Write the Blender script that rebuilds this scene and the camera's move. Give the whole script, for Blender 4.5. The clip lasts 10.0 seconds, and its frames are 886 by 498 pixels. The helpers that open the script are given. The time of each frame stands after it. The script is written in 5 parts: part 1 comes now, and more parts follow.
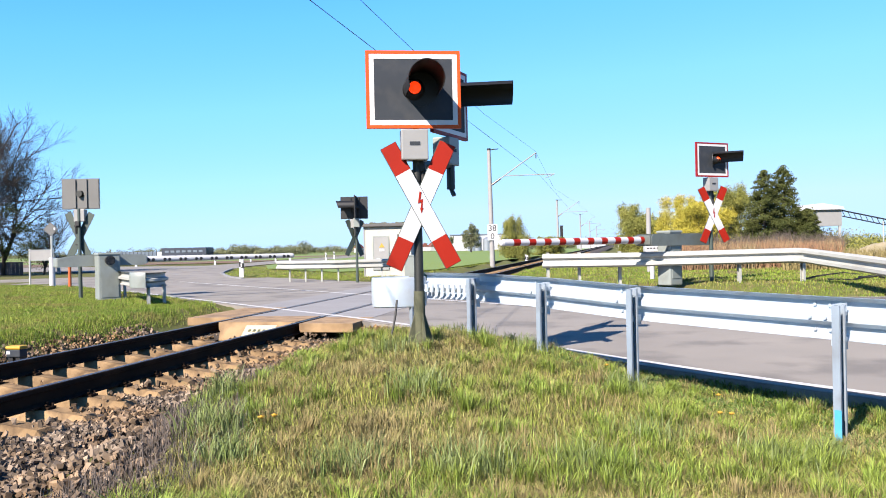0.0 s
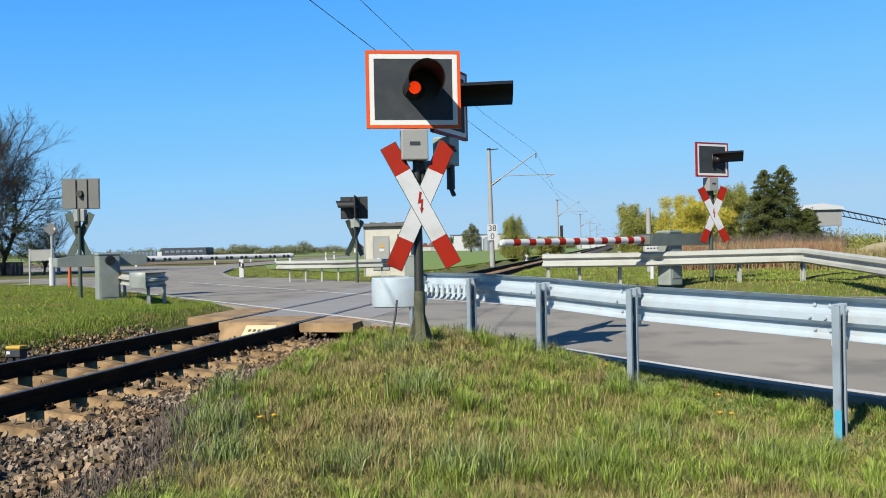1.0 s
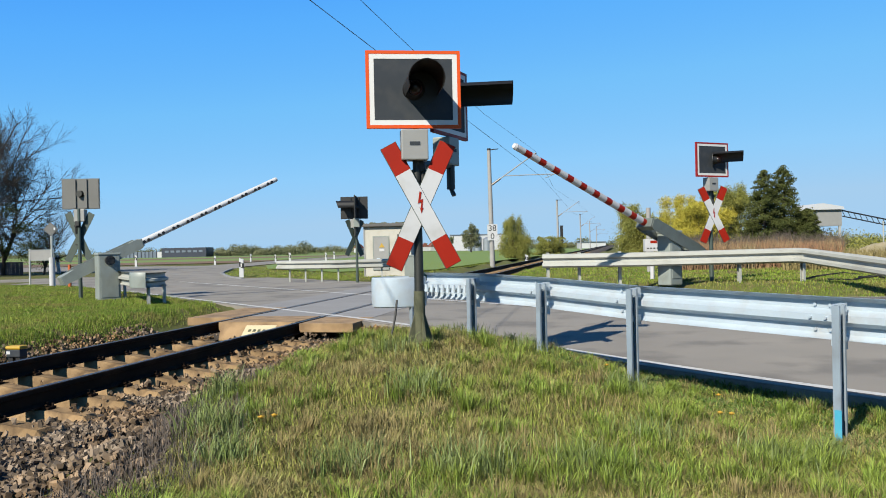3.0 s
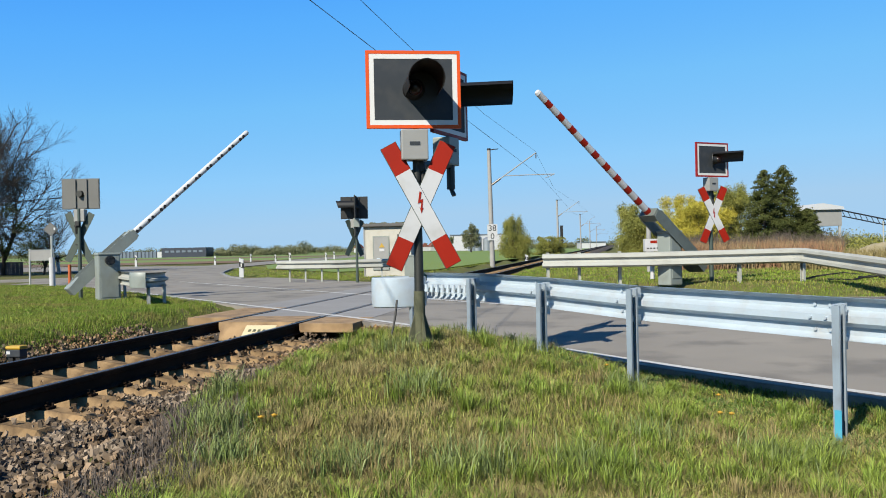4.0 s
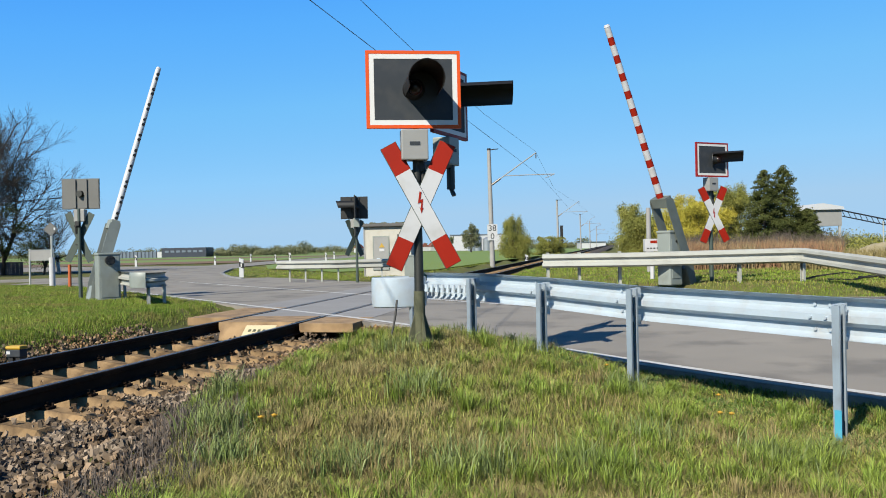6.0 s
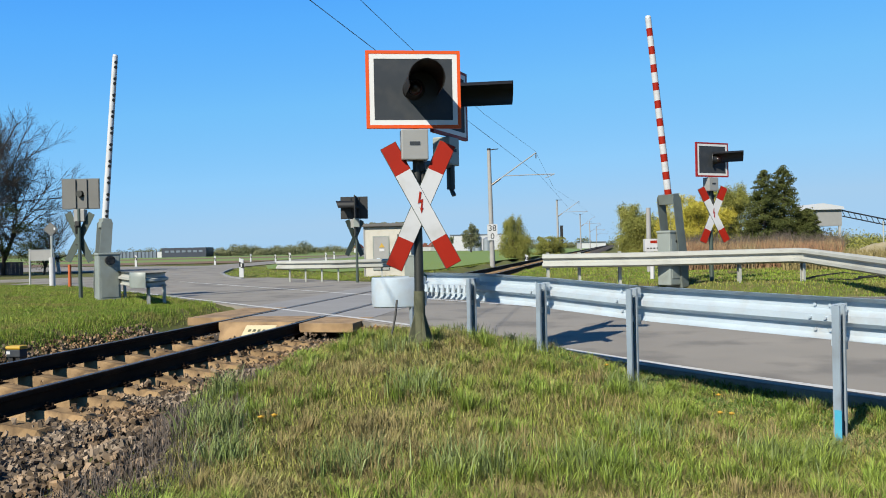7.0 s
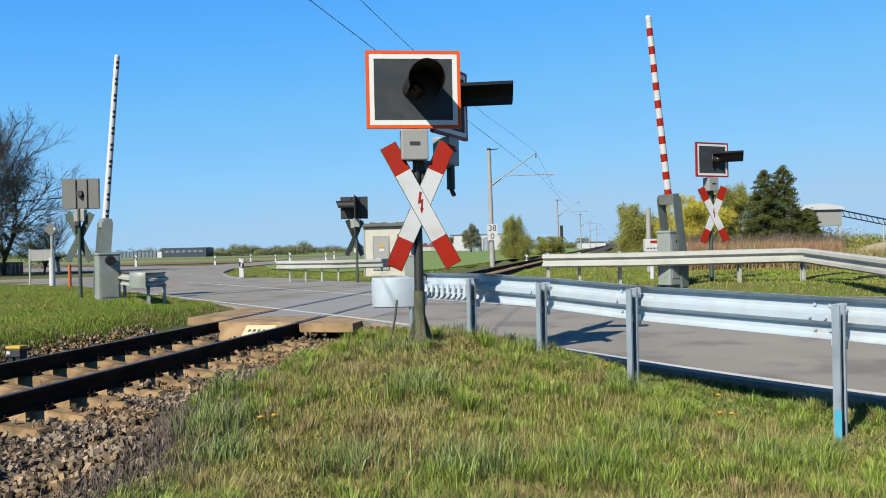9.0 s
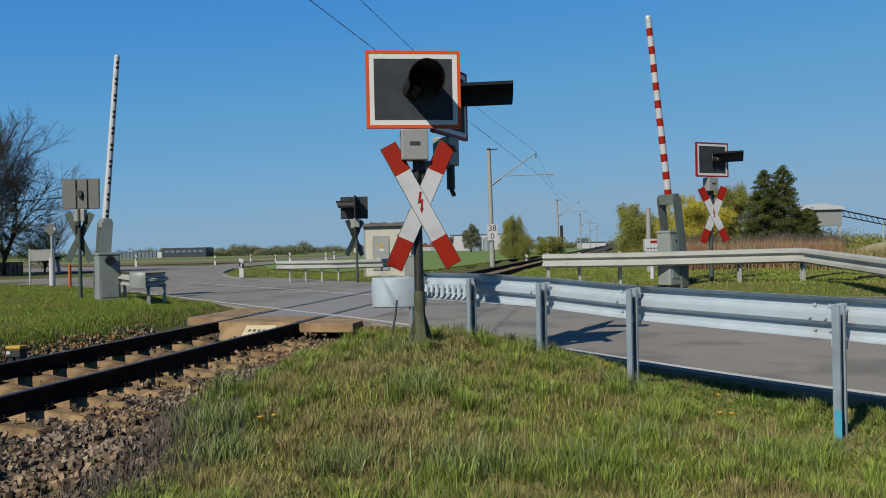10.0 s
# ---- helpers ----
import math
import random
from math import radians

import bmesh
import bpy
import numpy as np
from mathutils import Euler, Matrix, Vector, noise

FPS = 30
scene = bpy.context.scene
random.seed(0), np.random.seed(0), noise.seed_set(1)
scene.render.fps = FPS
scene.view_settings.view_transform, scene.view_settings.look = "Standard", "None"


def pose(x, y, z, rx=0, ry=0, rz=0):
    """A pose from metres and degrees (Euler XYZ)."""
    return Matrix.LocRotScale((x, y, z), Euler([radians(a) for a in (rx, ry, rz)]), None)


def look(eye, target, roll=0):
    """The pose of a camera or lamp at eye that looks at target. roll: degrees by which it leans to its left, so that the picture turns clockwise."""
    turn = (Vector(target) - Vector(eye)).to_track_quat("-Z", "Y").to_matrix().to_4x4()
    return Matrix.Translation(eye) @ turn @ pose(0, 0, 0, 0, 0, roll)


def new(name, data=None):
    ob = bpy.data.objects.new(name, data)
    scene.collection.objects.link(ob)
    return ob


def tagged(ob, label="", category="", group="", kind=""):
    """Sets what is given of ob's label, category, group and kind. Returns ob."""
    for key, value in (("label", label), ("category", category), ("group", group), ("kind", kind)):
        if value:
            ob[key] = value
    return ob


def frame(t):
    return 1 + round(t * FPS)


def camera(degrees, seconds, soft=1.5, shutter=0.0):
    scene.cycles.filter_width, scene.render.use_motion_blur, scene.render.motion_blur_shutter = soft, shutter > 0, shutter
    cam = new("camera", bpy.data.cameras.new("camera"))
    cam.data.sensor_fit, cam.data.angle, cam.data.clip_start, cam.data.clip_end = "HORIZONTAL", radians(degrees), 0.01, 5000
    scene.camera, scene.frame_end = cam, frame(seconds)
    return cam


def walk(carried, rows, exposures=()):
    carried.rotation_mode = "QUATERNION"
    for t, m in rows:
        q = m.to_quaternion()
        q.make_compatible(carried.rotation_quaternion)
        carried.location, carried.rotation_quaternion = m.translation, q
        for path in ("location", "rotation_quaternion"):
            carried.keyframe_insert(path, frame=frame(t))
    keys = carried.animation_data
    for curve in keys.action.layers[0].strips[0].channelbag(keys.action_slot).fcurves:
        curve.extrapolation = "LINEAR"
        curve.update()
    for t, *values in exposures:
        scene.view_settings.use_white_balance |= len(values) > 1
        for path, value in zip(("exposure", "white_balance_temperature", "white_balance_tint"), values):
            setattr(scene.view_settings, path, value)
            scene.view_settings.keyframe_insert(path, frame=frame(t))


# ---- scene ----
cam = camera(55.2, 10.0, soft=1.0)
EYE = (0.0, 0.0, 1.18)
CAM_POSE = pose(*EYE, 90 - 0.19, 0, 0) @ pose(0, 0, 0, 0, 0, -1.2)
walk(cam, [(0.0, CAM_POSE), (10.0, CAM_POSE)],
     exposures=[(t, e + 0.97, 6500, tint) for t, e, tint in ((0.0, 0.67, 20), (0.3, 0.42, 16), (0.7, 0.13, 12), (1.0, 0.04, 10), (1.5, 0.0, 10), (9.5, 0.0, 10), (9.65, -0.2, 10), (10.0, -0.66, 10))])

# ---- light: clear spring day, sun behind the camera on its left ----
SUN_FROM = Vector((-0.54, -0.78, 0.74)).normalized()
world = bpy.data.worlds.new("sky")
scene.world = world
world.use_nodes = True
_nt = world.node_tree
_sky = _nt.nodes.new("ShaderNodeTexSky")
_sky.sky_type = "NISHITA"
_sky.sun_disc = False
_sky.sun_elevation = math.asin(SUN_FROM.z)
_sky.sun_rotation = math.atan2(SUN_FROM.x, SUN_FROM.y)
_sky.air_density, _sky.dust_density, _sky.ozone_density = 1.0, 0.2, 3.0
_bg = _nt.nodes["Background"]
# the computed sky's own gradient graded from deep blue overhead to pale haze at the horizon
_sep = _nt.nodes.new("ShaderNodeSeparateColor")
_nt.links.new(_sky.outputs[0], _sep.inputs[0])
_span = _nt.nodes.new("ShaderNodeMapRange")
_span.inputs[1].default_value, _span.inputs[2].default_value = 0.0, 8.0
_nt.links.new(_sep.outputs[0], _span.inputs[0])
_grade = _nt.nodes.new("ShaderNodeValToRGB")
_stops = ((0.10, (0.012, 0.075, 0.26)), (0.165, (0.055, 0.33, 0.98)), (0.24, (0.105, 0.44, 1.0)), (0.36, (0.18, 0.54, 0.98)), (0.6, (0.285, 0.62, 0.98)), (0.9, (0.39, 0.63, 0.88)))
_el = _grade.color_ramp.elements
while len(_el) < len(_stops):
    _el.new(0.5)
for _e, (_p, _c) in zip(_el, _stops):
    _e.position, _e.color = _p, (*_c, 1)
_nt.links.new(_span.outputs[0], _grade.inputs[0])
_gain = _nt.nodes.new("ShaderNodeVectorMath")
_gain.operation = "SCALE"
_gain.inputs["Scale"].default_value = 5.0
_nt.links.new(_grade.outputs[0], _gain.inputs[0])
_nt.links.new(_gain.outputs[0], _bg.inputs[0])
_bg.inputs[1].default_value = 0.1
sun_data = bpy.data.lights.new("sun", "SUN")
sun_data.energy, sun_data.angle, sun_data.color = 5.0, radians(0.5), (1.0, 0.94, 0.80)
sun_ob = new("sun", sun_data)
sun_ob.matrix_world = look(SUN_FROM * 50, (0, 0, 0))


# ---- materials ----
def mat(name, c1, c2=None, rough=0.7, metal=0.0, scale=8.0, fine=60.0, bump=0.2, island=0.0, objrand=0.0,
        c3=None, c3_scale=1.5, c3_at=0.55, c3_soft=0.15, spec=0.5, bump_scale=None, bump_dist=0.01, K=0.43):
    """Procedural surface: two colours mixed by coarse and fine noise, an optional third as stains, and a bump."""
    m = bpy.data.materials.new(name)
    m.use_nodes = True
    nt = m.node_tree
    n, l = nt.nodes, nt.links
    b = n["Principled BSDF"]
    b.inputs["Roughness"].default_value = rough
    b.inputs["Metallic"].default_value = metal
    b.inputs["Specular IOR Level"].default_value = spec
    tc = n.new("ShaderNodeTexCoord")

    def nz(s, detail=4):
        t = n.new("ShaderNodeTexNoise")
        t.inputs["Scale"].default_value = s
        t.inputs["Detail"].default_value = detail
        l.new(tc.outputs["Object"], t.inputs["Vector"])
        return t.outputs["Fac"]

    def mix(f, a, bb, kind="MIX"):
        x = n.new("ShaderNodeMix")
        x.data_type, x.blend_type = "RGBA", kind
        for v, s in ((f, 0), (a, 6), (bb, 7)):
            if isinstance(v, (int, float)):
                x.inputs[s].default_value = v
            elif isinstance(v, tuple):
                x.inputs[s].default_value = (*v[:3], 1)
            else:
                l.new(v, x.inputs[s])
        return x.outputs[2]

    def ramp(v, at, soft):
        r = n.new("ShaderNodeMapRange")
        r.inputs[1].default_value, r.inputs[2].default_value = at - soft, at + soft
        l.new(v, r.inputs[0])
        return r.outputs[0]

    c2 = c2 or tuple(v * 0.8 for v in c1)
    c1, c2, c3 = (tuple(v * K for v in c) if c else None for c in (c1, c2, c3))
    col = mix(ramp(nz(scale), 0.5, 0.22), c1, c2)
    col = mix(ramp(nz(fine, 2), 0.5, 0.3), col, c2)
    col = mix(0.5, mix(ramp(nz(scale), 0.5, 0.22), c1, c2), col)
    if c3:
        col = mix(ramp(nz(c3_scale, 6), c3_at, c3_soft), col, c3)
    if island or objrand:
        if island:
            g = n.new("ShaderNodeNewGeometry").outputs["Random Per Island"]
        else:
            g = n.new("ShaderNodeObjectInfo").outputs["Random"]
        k = island or objrand
        r = n.new("ShaderNodeMapRange")
        r.inputs[3].default_value, r.inputs[4].default_value = 1 - k, 1 + k
        l.new(g, r.inputs[0])
        cmb = n.new("ShaderNodeCombineColor")
        for i in range(3):
            l.new(r.outputs[0], cmb.inputs[i])
        col = mix(1.0, col, cmb.outputs[0], "MULTIPLY")
    l.new(col, b.inputs["Base Color"])
    if bump:
        bp = n.new("ShaderNodeBump")
        bp.inputs["Strength"].default_value = bump
        bp.inputs["Distance"].default_value = bump_dist
        l.new(nz(bump_scale or fine, 3), bp.inputs["Height"])
        l.new(bp.outputs[0], b.inputs["Normal"])
    return m


def glow(name, color, strength):
    m = bpy.data.materials.new(name)
    m.use_nodes = True
    b = m.node_tree.nodes["Principled BSDF"]
    b.inputs["Base Color"].default_value = (*color, 1)
    b.inputs["Emission Color"].default_value = (*color, 1)
    b.inputs["Emission Strength"].default_value = strength
    return m


M_SOIL = mat("soil_and_turf", (0.135, 0.185, 0.035), (0.20, 0.20, 0.065), 0.95, scale=0.7, fine=14, bump=0.6, c3=(0.22, 0.155, 0.075), c3_scale=0.9, c3_at=0.6, bump_dist=0.05, spec=0.15)
M_GRASS = mat("grass_blades", (0.18, 0.29, 0.026), (0.44, 0.45, 0.09), 0.6, scale=0.8, fine=4, bump=0, island=0.75, c3=(0.42, 0.35, 0.15), c3_scale=1.3, c3_at=0.58, c3_soft=0.12, spec=0.3)
M_GRASS_FRESH = mat("fresh_grass_blades", (0.16, 0.30, 0.022), (0.32, 0.41, 0.05), 0.6, scale=0.6, fine=4, bump=0, island=0.55, c3=(0.38, 0.33, 0.10), c3_scale=0.8, c3_at=0.63, c3_soft=0.1, spec=0.2)
M_STRAW = mat("dry_grass", (0.50, 0.41, 0.18), (0.34, 0.27, 0.11), 0.8, scale=1.5, fine=5, bump=0, island=0.35, spec=0.2)
M_FIELD = mat("young_crop_field", (0.19, 0.31, 0.035), (0.24, 0.34, 0.05), 0.9, scale=0.03, fine=0.6, bump=0.3, bump_dist=0.1)
M_PLOUGH = mat("bare_field_soil", (0.27, 0.15, 0.075), (0.22, 0.13, 0.06), 0.95, scale=0.05, fine=0.8, bump=0.3)
M_ASPHALT = mat("worn_asphalt", (0.31, 0.285, 0.25), (0.42, 0.385, 0.335), 0.88, scale=0.7, fine=130, bump=0.3, c3=(0.26, 0.24, 0.215), c3_scale=0.9, c3_at=0.57, c3_soft=0.06, bump_dist=0.004, spec=0.3)
M_KERB = mat("pale_road_edge", (0.42, 0.38, 0.33), (0.34, 0.30, 0.26), 0.9, scale=3, fine=60, K=0.53)
M_LINE = mat("worn_white_marking", (0.74, 0.73, 0.71), (0.6, 0.59, 0.57), 0.75, scale=6, fine=70, c3=(0.36, 0.34, 0.32), c3_scale=14, c3_at=0.66, c3_soft=0.06, K=0.53)
M_PANEL = mat("concrete_crossing_panel", (0.33, 0.32, 0.315), (0.27, 0.26, 0.25), 0.85, scale=2, fine=80, objrand=0.06, K=0.53)
M_PANEL_RUST = mat("rust_dusted_panel", (0.50, 0.33, 0.17), (0.42, 0.27, 0.13), 0.9, scale=4, fine=60, c3=(0.22, 0.135, 0.065), c3_scale=3.2, c3_at=0.54, c3_soft=0.16, objrand=0.1, bump=0.4, K=0.53)
M_PALE_BOARD = mat("pale_yellow_plate", (0.72, 0.62, 0.40), (0.66, 0.55, 0.34), 0.7, scale=9, fine=50, K=0.53)
M_SLEEPER = mat("rust_stained_concrete", (0.46, 0.315, 0.175), (0.31, 0.20, 0.10), 0.92, scale=5, fine=60, c3=(0.13, 0.085, 0.05), c3_scale=6, c3_at=0.54, c3_soft=0.12, objrand=0.25, bump=0.6, spec=0.15, K=0.53)
M_BALLAST = mat("ballast_stone", (0.44, 0.345, 0.255), (0.15, 0.11, 0.08), 0.9, scale=2, fine=30, island=0.8, c3=(0.42, 0.25, 0.11), c3_scale=1.0, c3_at=0.58, bump=0.4, spec=0.15)
# brown bed, darkened to carry the shade in gaps between stones and sleepers
M_BED = mat("shade_dark_ballast_dust", (0.13, 0.09, 0.06), (0.07, 0.05, 0.035), 0.95, scale=6, fine=30, bump=0.8, bump_dist=0.03)
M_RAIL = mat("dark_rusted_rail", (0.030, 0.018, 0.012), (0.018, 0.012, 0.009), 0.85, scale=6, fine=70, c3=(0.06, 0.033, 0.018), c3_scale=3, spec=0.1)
M_RAILTOP = mat("polished_rail_head", (0.22, 0.205, 0.19), (0.16, 0.14, 0.125), 0.42, 0.7, scale=2, fine=40, bump=0.05)
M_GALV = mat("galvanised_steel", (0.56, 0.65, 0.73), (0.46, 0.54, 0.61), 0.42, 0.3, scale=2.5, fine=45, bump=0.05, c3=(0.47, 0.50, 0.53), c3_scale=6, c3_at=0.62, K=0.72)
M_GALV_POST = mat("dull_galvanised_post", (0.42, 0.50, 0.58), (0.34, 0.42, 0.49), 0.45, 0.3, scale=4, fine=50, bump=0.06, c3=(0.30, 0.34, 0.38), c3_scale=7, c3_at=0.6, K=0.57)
M_GALV_OLD = mat("weathered_steel_beam", (0.72, 0.73, 0.67), (0.64, 0.65, 0.60), 0.6, 0.15, scale=1.2, fine=40, bump=0.08, c3=(0.52, 0.52, 0.47), c3_scale=2.2, c3_at=0.64)
M_GREYPAINT = mat("grey_green_paint", (0.40, 0.45, 0.41), (0.35, 0.39, 0.36), 0.5, 0.0, scale=3, fine=30, bump=0.05, c3=(0.30, 0.33, 0.29), c3_scale=5, c3_at=0.66)
# the grey-green paint again, darkened to carry the shade on the right boom's arms
M_GREYPAINT_SHADED = mat("shaded_grey_green_paint", (0.22, 0.255, 0.23), (0.18, 0.21, 0.19), 0.5, 0.0, scale=3, fine=30, bump=0.05, c3=(0.15, 0.16, 0.14), c3_scale=5, c3_at=0.62)
M_GREYBOX = mat("light_grey_housing", (0.46, 0.46, 0.44), (0.40, 0.40, 0.385), 0.5, 0.0, scale=4, fine=40, bump=0.05)
M_DARKPOST = mat("dark_green_post", (0.030, 0.034, 0.027), (0.02, 0.023, 0.018), 0.55, 0.0, scale=5, fine=40)
M_MOSS = mat("mossy_post_foot", (0.185, 0.19, 0.105), (0.14, 0.14, 0.075), 0.9, scale=9, fine=60, c3=(0.10, 0.11, 0.06), c3_scale=12)
M_BLACKBOARD = mat("matt_anthracite_board", (0.068, 0.080, 0.095), (0.055, 0.066, 0.080), 0.7, scale=3, fine=30, bump=0.04, spec=0.15, c3=(0.085, 0.092, 0.10), c3_scale=7, c3_at=0.62)
M_BLACK = mat("black_metal", (0.009, 0.009, 0.009), (0.014, 0.013, 0.012), 0.55, scale=6, fine=50, bump=0.05)
# black hood metal, taken darker to hold the shade inside the hood
M_HOOD_SHADED = mat("shade_black_hood", (0.006, 0.006, 0.006), (0.004, 0.004, 0.004), 0.55, scale=6, fine=50, bump=0.06)
M_WHITE = mat("white_enamel", (0.78, 0.79, 0.81), (0.71, 0.72, 0.74), 0.4, scale=3, fine=30, bump=0.03, spec=0.3, c3=(0.60, 0.60, 0.58), c3_scale=5, c3_at=0.66, K=0.48)
M_REFLWHITE = mat("white_reflective_sheet", (0.80, 0.79, 0.77), (0.76, 0.75, 0.73), 0.45, scale=3, fine=30, bump=0.03, K=0.58)
M_ORANGE = mat("orange_red_border", (0.80, 0.105, 0.014), (0.72, 0.09, 0.012), 0.5, scale=3, fine=30, bump=0.03, spec=0.2, K=0.60)
# crimson of the far signal's border; on second boards a shaded copy of orange
M_CRIMSON_AND_SHADED = mat("crimson_and_shaded_border", (0.42, 0.025, 0.022), (0.36, 0.02, 0.018), 0.5, scale=4, fine=30, bump=0.03, spec=0.2, K=0.50)
M_RED = mat("red_enamel", (0.42, 0.020, 0.005), (0.36, 0.017, 0.004), 0.5, scale=4, fine=30, bump=0.03, spec=0.18, K=0.53)
M_BACKGREEN = mat("dark_green_back", (0.085, 0.12, 0.10), (0.07, 0.10, 0.08), 0.5, scale=3, fine=30, bump=0.05)
M_BACKGREY = mat("dull_grey_back", (0.20, 0.20, 0.19), (0.17, 0.17, 0.16), 0.6, scale=3, fine=30, bump=0.05)
M_CONCRETE = mat("concrete_mast", (0.55, 0.54, 0.52), (0.43, 0.42, 0.41), 0.9, scale=2, fine=40)
M_PLASTER = mat("cream_plaster", (0.80, 0.77, 0.68), (0.73, 0.70, 0.61), 0.9, scale=1.5, fine=50, c3=(0.60, 0.57, 0.48), c3_scale=2, c3_at=0.64)
M_FELT = mat("roof_edge_grey", (0.20, 0.19, 0.18), (0.15, 0.145, 0.14), 0.9, scale=5, fine=40)
M_WIRE = mat("dark_wire", (0.06, 0.065, 0.08), None, 0.5, 0.3, bump=0)
M_YELLOW = mat("yellow_paint", (0.62, 0.40, 0.03), (0.55, 0.34, 0.03), 0.6, scale=20, fine=80, K=0.53)
M_ORANGEPOST = mat("orange_plastic", (0.75, 0.16, 0.02), (0.68, 0.14, 0.02), 0.6, scale=10, fine=50)
M_CYAN = mat("blue_spray_paint", (0.05, 0.50, 0.72), (0.12, 0.55, 0.74), 0.6, scale=10, fine=50)
M_LAMP = glow("lit_red_lamp", (0.9, 0.045, 0.004), 0.42)
# colour of the unlit lamp, on the added shell that covers it
M_BLINK_SHELL = mat("dark_red_blink_shell", (0.030, 0.010, 0.006), (0.024, 0.008, 0.005), 0.35, bump=0)

# ---- mesh helpers ----
I4 = Matrix.Identity(4)


def mesh_of(bm, name, material, smooth=False):
    me = bpy.data.meshes.new(name)
    bmesh.ops.recalc_face_normals(bm, faces=bm.faces)
    bm.to_mesh(me)
    bm.free()
    for mm in (material if isinstance(material, (list, tuple)) else [material]):
        me.materials.append(mm)
    if smooth:
        for p in me.polygons:
            p.use_smooth = True
        me.set_sharp_from_angle(angle=radians(35))
    return me


def part(name, bm, material, parent=None, label="", smooth=False, m=None):
    ob = new(name, mesh_of(bm, name, material, smooth))
    if parent:
        ob.parent = parent
    if m is not None:
        ob.matrix_basis = m
    if label:
        tagged(ob, label)
    return ob


def shared(name, me, parent, m):
    ob = new(name, me)
    ob.parent = parent
    ob.matrix_basis = m
    return ob


def thing(name, m, label, category, group="", kind=""):
    ob = new(name)
    ob.empty_display_size = 0.1
    ob.matrix_basis = m
    return tagged(ob, label, category, group, kind)


def box(sx, sy, sz, m=I4, bm=None, bevel=0.0):
    """A box centred on m."""
    bm = bm or bmesh.new()
    v = bmesh.ops.create_cube(bm, size=1, matrix=m @ Matrix.Diagonal((sx, sy, sz, 1)))["verts"]
    if bevel:
        es = list({e for x in v for e in x.link_edges})
        bmesh.ops.bevel(bm, geom=es, offset=bevel, segments=2, profile=0.6, affect="EDGES")
    return bm


def cyl(r1, r2, h, m=I4, bm=None, segs=20, caps=True):
    """A cone or cylinder along z, from z = 0 to h in m."""
    bm = bm or bmesh.new()
    bmesh.ops.create_cone(bm, cap_ends=caps, segments=segs, radius1=r1, radius2=r2, depth=h, matrix=m @ Matrix.Translation((0, 0, h / 2)))
    return bm


def rod(a, b, r, bm=None, segs=8, r2=None):
    a, b = Vector(a), Vector(b)
    q = (b - a).to_track_quat("Z", "Y").to_matrix().to_4x4()
    return cyl(r, r if r2 is None else r2, (b - a).length, Matrix.Translation(a) @ q, bm, segs)


def plate(pts, t, m=I4, bm=None):
    """A flat plate: outline pts (x, z) in the plane y = 0 of m, thickness t towards +y."""
    bm = bm or bmesh.new()
    a = [bm.verts.new(m @ Vector((x, 0, z))) for x, z in pts]
    b = [bm.verts.new(m @ Vector((x, t, z))) for x, z in pts]
    bm.faces.new(a)
    bm.faces.new(b[::-1])
    for i in range(len(pts)):
        j = (i + 1) % len(pts)
        bm.faces.new((a[i], b[i], b[j], a[j]))
    return bm


def ring(w, h, bw, t, m=I4):
    """A rectangular border of width bw, outer size w x h, thickness t."""
    bm = bmesh.new()
    for cx, cz, sx, sz in ((0, h / 2 - bw / 2, w, bw), (0, -h / 2 + bw / 2, w, bw), (-w / 2 + bw / 2, 0, bw, h - 2 * bw), (w / 2 - bw / 2, 0, bw, h - 2 * bw)):
        box(sx, t, sz, m @ Matrix.Translation((cx, 0, cz)), bm)
    return bm


def sweep(path, profile, bm=None, closed=True):
    """Sweep a profile of (sideways, up) points along a path; sideways is to the path's right."""
    bm = bm or bmesh.new()
    P = [Vector(p) for p in path]
    rows = []
    for i, p in enumerate(P):
        d1 = (P[i] - P[i - 1]).normalized() if i else (P[1] - P[0]).normalized()
        d2 = (P[i + 1] - P[i]).normalized() if i < len(P) - 1 else d1
        s1, s2 = Vector((d1.y, -d1.x, 0)).normalized(), Vector((d2.y, -d2.x, 0)).normalized()
        s = (s1 + s2).normalized()
        s = s / max(0.35, s.dot(s1))
        rows.append([bm.verts.new(p + s * a + Vector((0, 0, b))) for a, b in profile])
    n = len(profile)
    for r, q in zip(rows, rows[1:]):
        for i in range(n if closed else n - 1):
            j = (i + 1) % n
            bm.faces.new((r[i], q[i], q[j], r[j]))
    if closed:
        bm.faces.new(rows[0])
        bm.faces.new(rows[-1][::-1])
    return bm


def smooth01(a, b, v):
    k = min(1.0, max(0.0, (v - a) / (b - a)))
    return k * k * (3 - 2 * k)


# ---- plan: track axis, road axis, heights (rail head = 0) ----
TRACK_U = Vector((0.2046, 0.9788, 0))            # along the track, away from the camera
TRACK_N = Vector((0.9788, -0.2046, 0))           # to its right
TRACK_0 = Vector((-5.95, 0, 0))
ROAD_R = Vector((0.576, -0.818, 0))              # along the road, towards the camera's right
ROAD_S = Vector((0.818, 0.576, 0))               # across it
S_NEAR, S_MID, S_FAR = 6.94, 10.6, 14.5
TRACK_M = Matrix(((TRACK_N.x, TRACK_U.x, 0, TRACK_0.x), (TRACK_N.y, TRACK_U.y, 0, 0), (0, 0, 1, 0), (0, 0, 0, 1)))


def lateral(x, y):
    return (x - TRACK_0.x) * TRACK_N.x + y * TRACK_N.y


def road_st(x, y):
    return x * ROAD_S.x + y * ROAD_S.y, x * ROAD_R.x + y * ROAD_R.y


